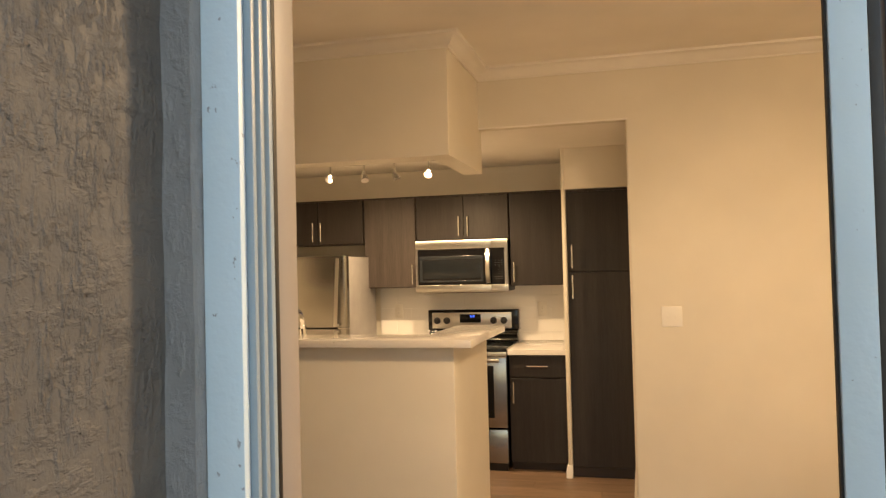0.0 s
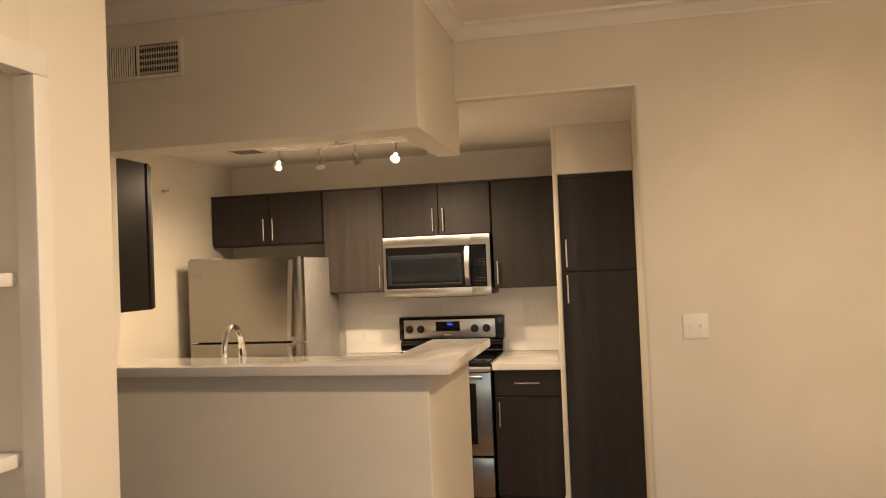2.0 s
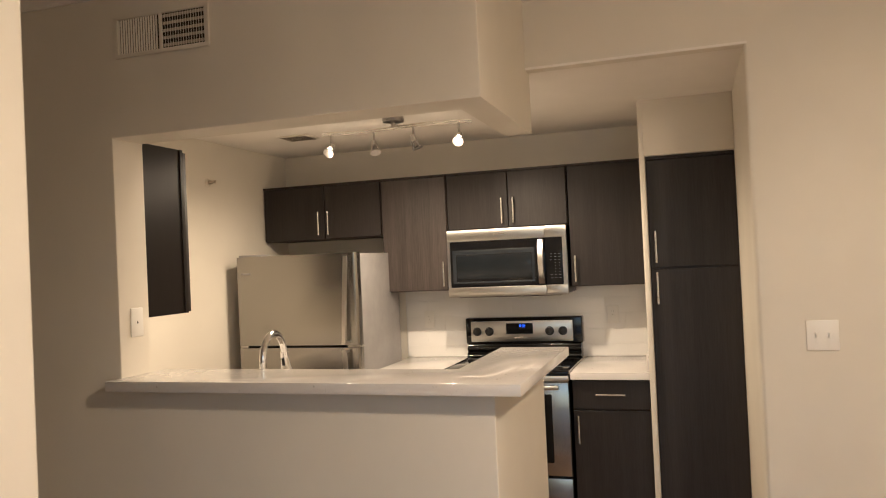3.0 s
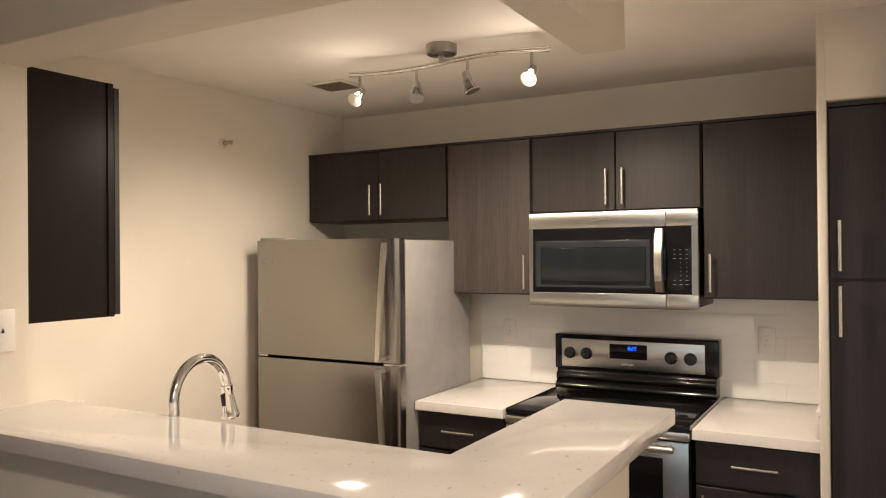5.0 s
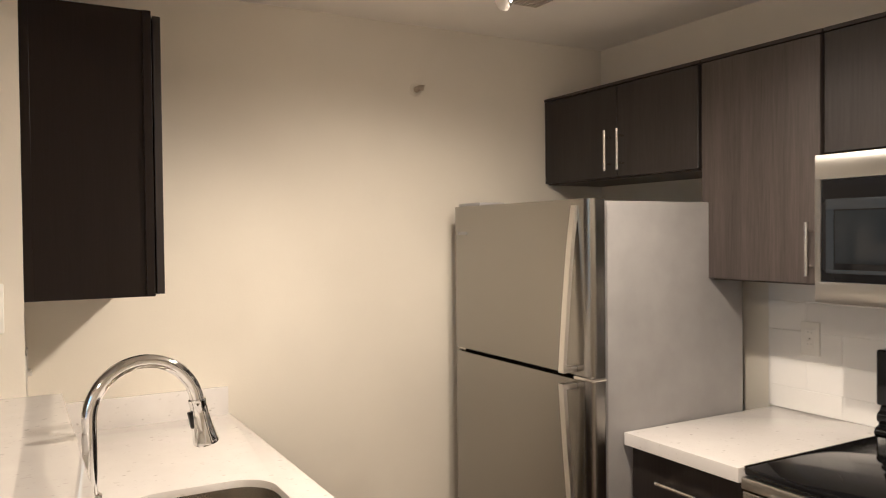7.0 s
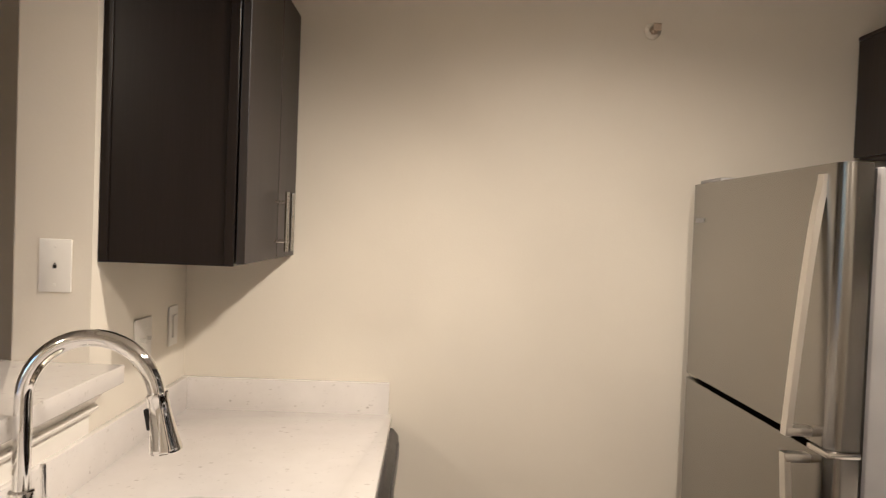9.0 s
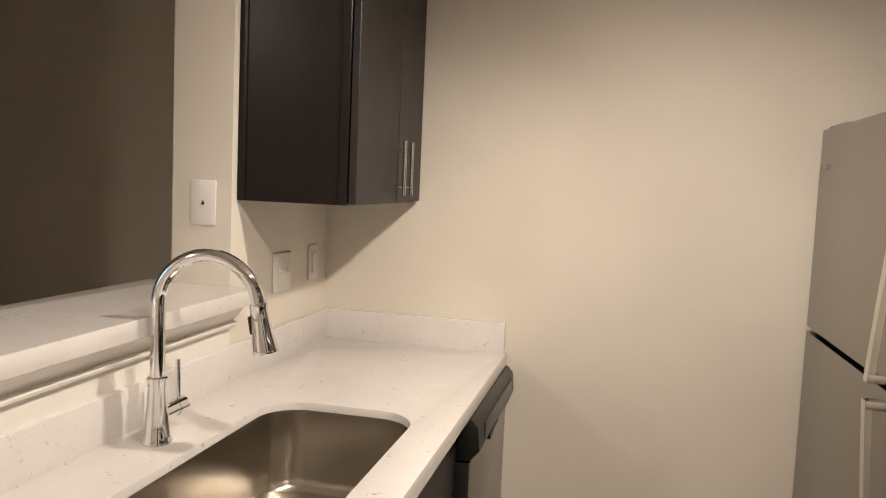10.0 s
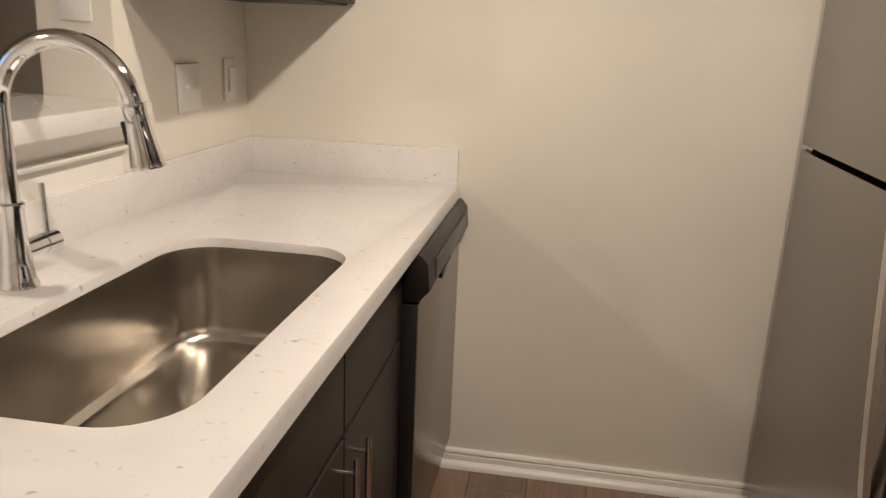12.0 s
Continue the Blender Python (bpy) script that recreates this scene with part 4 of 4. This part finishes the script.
for dz in (0.0, 0.012):
    pts = [(x, rail_y(x), 2.316 + dz) for x in (-2.158 + 0.865 * k / 40 for k in range(41))]
    part("rail", sweep(bmesh.new(), pts, 0.0045, 10), NICKEL, tl)
HEADS = ((-2.112, (0.0, -0.75, -0.66), True), (-1.861, (0.25, -0.35, -0.9), False), (-1.610, (0.35, 0.1, -0.93), False), (-1.360, (0.05, -0.75, -0.66), True))
for x, aim, lit in HEADS:
    y = rail_y(x)
    d = Vector(aim).normalized()
    pivot = Vector((x, y, 2.244))
    bm = bmesh.new()
    rod(bm, (x, y, 2.314), (x, y, 2.244), 0.006, 12)
    m = Matrix.Translation(pivot - d * 0.022) @ d.to_track_quat("Z", "Y").to_matrix().to_4x4()
    lathe(bm, [(0.006, -0.006), (0.013, -0.003), (0.0155, 0.004), (0.0165, 0.030), (0.015, 0.032), (0.009, 0.033)], m, 24)
    hd = part("spot_head", bm, HEADMETAL, tl)
    bm = bmesh.new()
    for k in range(3):
        a = 2 * math.pi * k / 3 + 0.5
        strut = [m @ Vector((r * math.cos(a), r * math.sin(a), h)) for r, h in ((0.0155, 0.024), (0.0185, 0.040), (0.0235, 0.058), (0.0275, 0.074))]
        sweep(bm, strut, 0.0036, 8)
    lathe(bm, [(0.0255, 0.071), (0.029, 0.071), (0.0295, 0.077), (0.0260, 0.077)], m, 24)
    part("cage", bm, HEADMETAL, hd)
    bm = bmesh.new()
    lathe(bm, [(0.006, 0.030), (0.010, 0.034), (0.0165, 0.050), (0.0195, 0.060), (0.0195, 0.064), (0.014, 0.066)], m, 24)
    bulb = part("bulb", bm, BULB if lit else UNLIT, hd, "glowing lamp" if lit else "unlit reflector lamp")
    bulb.visible_shadow = False

# ---- plates, vents, sprinklers ----


def plate(name, centre, out, w, h, label, category, slots):
    """A bevelled cover plate on a wall. out is the wall's normal (+-x or +-y); slots: (dx, dz, w, h, material, depth)."""
    o = Vector(out)
    side = Vector((-o.y, o.x, 0))
    t = thing(name, centre, label, category, "wall plates")
    frame_m = Matrix((side, o, Vector((0, 0, 1)))).transposed().to_4x4()
    frame_m.translation = Vector(centre)
    b = boxed((-w / 2, 0.0005, -h / 2), (w / 2, 0.007, h / 2), 0.003, 2)
    bmesh.ops.transform(b, matrix=frame_m, verts=b.verts)
    part("cover", b, WHITEPLASTIC, t)
    for nm, dx, dz, sw, sh, mat, dep in slots:
        b = boxed((dx - sw / 2, 0.0072, dz - sh / 2), (dx + sw / 2, 0.0072 + dep, dz + sh / 2), 0.001, 1)
        bmesh.ops.transform(b, matrix=frame_m, verts=b.verts)
        part(nm, b, mat, t)
    return t


def duplex():
    out = []
    for dz in (-0.02, 0.02):
        out.append(("socket", 0, dz, 0.033, 0.028, WHITEPLASTIC, 0.002))
    for dz in (-0.018, 0.022):
        out += [("slot", -0.006, dz, 0.0024, 0.009, DARK, 0.0024), ("slot", 0.006, dz, 0.0024, 0.008, DARK, 0.0024)]
    out.append(("screw", 0, 0, 0.005, 0.005, NICKEL, 0.002))
    return out


SW = [("toggle_frame", dx, 0, 0.011, 0.025, WHITEPLASTIC, 0.001) for dx in (-0.023, 0.023)]
SW += [("toggle", dx, 0.003, 0.007, 0.011, WHITEPLASTIC, 0.012) for dx in (-0.023, 0.023)]
SW += [("screw", dx, dz, 0.005, 0.005, WHITEPLASTIC, 0.0006) for dx in (-0.023, 0.023) for dz in (-0.031, 0.031)]
plate("light_switch", (0.265, HEAD, 1.222), (0, -1, 0), 0.116, 0.118, "white double toggle light switch plate on the wall", "switch", SW)
plate("phone_jack", (JAMBX, 3.995, 1.383), (1, 0, 0), 0.072, 0.118, "white telephone jack plate on the opening's side", "wall plate",
      [("port", 0, -0.002, 0.008, 0.008, DARK, 0.001), ("port_notch", 0, 0.0045, 0.004, 0.004, DARK, 0.001), ("screw", 0, 0.042, 0.005, 0.005, WHITEPLASTIC, 0.0006), ("screw", 0, -0.042, 0.005, 0.005, WHITEPLASTIC, 0.0006)])
TILEF = BACK - 0.010
plate("wall_outlet", (-1.963, TILEF, 1.174), (0, -1, 0), 0.072, 0.116, "white duplex outlet on the tiled backsplash", "outlet", duplex())
plate("wall_outlet", (-0.707, TILEF, 1.182), (0, -1, 0), 0.072, 0.116, "white duplex outlet on the tiled backsplash", "outlet", duplex())
plate("light_switch", (-2.69, BARB, 1.174), (0, 1, 0), 0.116, 0.118, "white double toggle switch plate beside the sink", "switch", SW)
plate("wall_switch", (-2.925, BARB, 1.183), (0, 1, 0), 0.072, 0.116, "white rocker switch plate in the sink corner", "switch",
      [("rocker", 0, 0, 0.033, 0.066, WHITEPLASTIC, 0.006)])
plate("wall_outlet", (-1.85, BARF, 0.406), (0, -1, 0), 0.072, 0.116, "white duplex outlet low on the half wall", "outlet", duplex())

vent = thing("wall_vent", (-2.21, BARF, 2.53), "white air register with two banks of slats high on the beam", "vent")
VX0, VX1, VZ0, VZ1 = -2.343, -1.908, 2.437, 2.605
part("backing", boxed((VX0 + 0.012, BARF - 0.002, VZ0 + 0.012), (VX1 - 0.012, BARF - 0.0005, VZ1 - 0.012)), DARK, vent)
part("frame", framed(VX0, VX1, VZ0, VZ1, VX0 + 0.016, VX1 - 0.016, VZ0 + 0.016, VZ1 - 0.016, BARF - 0.012, BARF - 0.0008), WALL, vent)
part("mullion", boxed((-2.1315, BARF - 0.011, VZ0 + 0.014), (-2.1195, BARF - 0.003, VZ1 - 0.014)), WALL, vent)


def slat_mesh(lean):
    b = boxed((-0.0008, -0.007, VZ0 + 0.016), (0.0008, 0.0, VZ1 - 0.016))
    bmesh.ops.rotate(b, verts=b.verts, cent=(0, 0, 0), matrix=Matrix.Rotation(radians(lean), 3, "Z"))
    return b


for k in range(34):
    x = VX0 + 0.022 + (VX1 - VX0 - 0.044) * k / 33
    if abs(x + 2.1255) < 0.009:
        continue
    b = slat_mesh(-58 if x < -2.1255 else 38)
    bmesh.ops.translate(b, verts=b.verts, vec=(x, BARF - 0.0035, 0))
    part("slat", b, WALL, vent)
for k in range(5):
    z = VZ0 + 0.028 + 0.0285 * k
    part("damper_blade", boxed((-2.118, BARF - 0.0034, z - 0.006), (VX1 - 0.017, BARF - 0.0022, z + 0.006)), NICKEL, vent)

cv = thing("ceiling_vent", (-2.51, 5.69, CEILK), "small white ceiling register beside the track light", "vent")
part("frame", boxed((-2.617, 5.597, CEILK - 0.006), (-2.408, 5.775, CEILK - 0.0005), 0.002), WALL, cv)
for k in range(9):
    y = 5.612 + 0.0178 * k
    b = boxed((-2.60, y - 0.005, CEILK - 0.0105), (-2.425, y + 0.003, CEILK - 0.0065))
    part("slat", b, NICKEL, cv)


def sprinkler(place, out):
    p, o = Vector(place), Vector(out)
    t = thing("sprinkler", place, "small brass and white sidewall fire sprinkler on the wall", "sprinkler", "fire sprinklers")
    m = Matrix.Translation(p) @ o.to_track_quat("Z", "Y").to_matrix().to_4x4()
    b = bmesh.new()
    lathe(b, [(0.026, 0.0005), (0.026, 0.003), (0.022, 0.007), (0.014, 0.009), (0.013, 0.004)], m, 28)
    part("escutcheon", b, WALL, t)
    b = bmesh.new()
    lathe(b, [(0.011, 0.008), (0.011, 0.024), (0.007, 0.028), (0.005, 0.046)], m, 16)
    for sx in (-1, 1):
        rod(b, m @ Vector((0.009 * sx, 0, 0.022)), m @ Vector((0.004 * sx, 0, 0.05)), 0.0025, 8)
    part("nozzle", b, BRASS, t, "dull brass nozzle")
    b = bmesh.new()
    box(b, (-0.012, -0.010, 0.05), (0.012, 0.010, 0.0525), 0.001, 1)
    box(b, (-0.012, 0.0085, 0.046), (0.012, 0.010, 0.060), 0.001, 1)
    bmesh.ops.transform(b, matrix=m, verts=b.verts)
    part("deflector", b, BRASS, t)


sprinkler((WEST, 5.485, 2.132), (1, 0, 0))
sprinkler((1.235, HEAD, 2.622), (0, -1, 0))

# ---- backsplash tiles ----
splash = thing("backsplash", (-1.3, BACK, 0.914), "white glazed tile backsplash behind the stove", "backsplash")
splash["kind"] = "structure"
part("grout_bed", boxed((-2.135, BACK - 0.0088, 0.9145), (-0.4515, BACK - 0.0005, 1.39)), GROUT, splash)
tile_cache = {}


def tile_at(x0, x1, z0, z1):
    key = (round(x1 - x0, 4), round(z1 - z0, 4))
    if key not in tile_cache:
        b = boxed((-key[0] / 2, -0.002, -key[1] / 2), (key[0] / 2, 0.002, key[1] / 2), 0.0012, 1)
        me = bpy.data.meshes.new("tile")
        b.to_mesh(me)
        b.free()
        me.materials.append(TILE)
        tile_cache[key] = me
    ob = new("tile", tile_cache[key])
    ob.parent = splash
    ob.location = Vector(((x0 + x1) / 2, BACK - 0.008 + random.uniform(-0.0004, 0.0004), (z0 + z1) / 2)) - Vector(splash.location)


J = 0.0012
zs = [0.916, 0.992, 1.094, 1.196, 1.298, 1.389]
for r in range(5):
    z0, z1 = zs[r] + J / 2, zs[r + 1] - J / 2
    x = -2.134 - (0.152 if r % 2 else 0.02)
    while x < -0.455:
        a, b_ = max(x, -2.134), min(x + 0.305, -0.453)
        if b_ - a > 0.02:
            tile_at(a + J / 2, b_ - J / 2, z0, z1)
        x += 0.305

# ---- floor planks ----
floor = thing("floor", (0, 3, 0), "warm brown wood-look plank floor", "floor")
floor["kind"] = "structure"
PW, PL = 0.18, 1.22
plank_cache = {}
y, row = DOORY + 0.145, 0
while y < BACK:
    x = FARW - (row * 0.47) % PL
    while x < EAST:
        a, b_ = max(x, FARW), min(x + PL, EAST)
        yb = min(y + PW, BACK)
        if b_ - a > 0.05 and yb - y > 0.03:
            key = (round(b_ - a, 3), round(yb - y, 3))
            if key not in plank_cache:
                b = boxed((-key[0] / 2 + 0.0006, -key[1] / 2 + 0.0006, -0.012), (key[0] / 2 - 0.0006, key[1] / 2 - 0.0006, 0.0), 0.0012, 1)
                me = bpy.data.meshes.new("plank")
                b.to_mesh(me)
                b.free()
                me.materials.append(FLOORWOOD)
                plank_cache[key] = me
            ob = new("plank", plank_cache[key])
            ob.parent = floor
            ob.location = Vector(((a + b_) / 2, (y + yb) / 2, 0)) - Vector(floor.location)
        x += PL
    y += PW
    row += 1
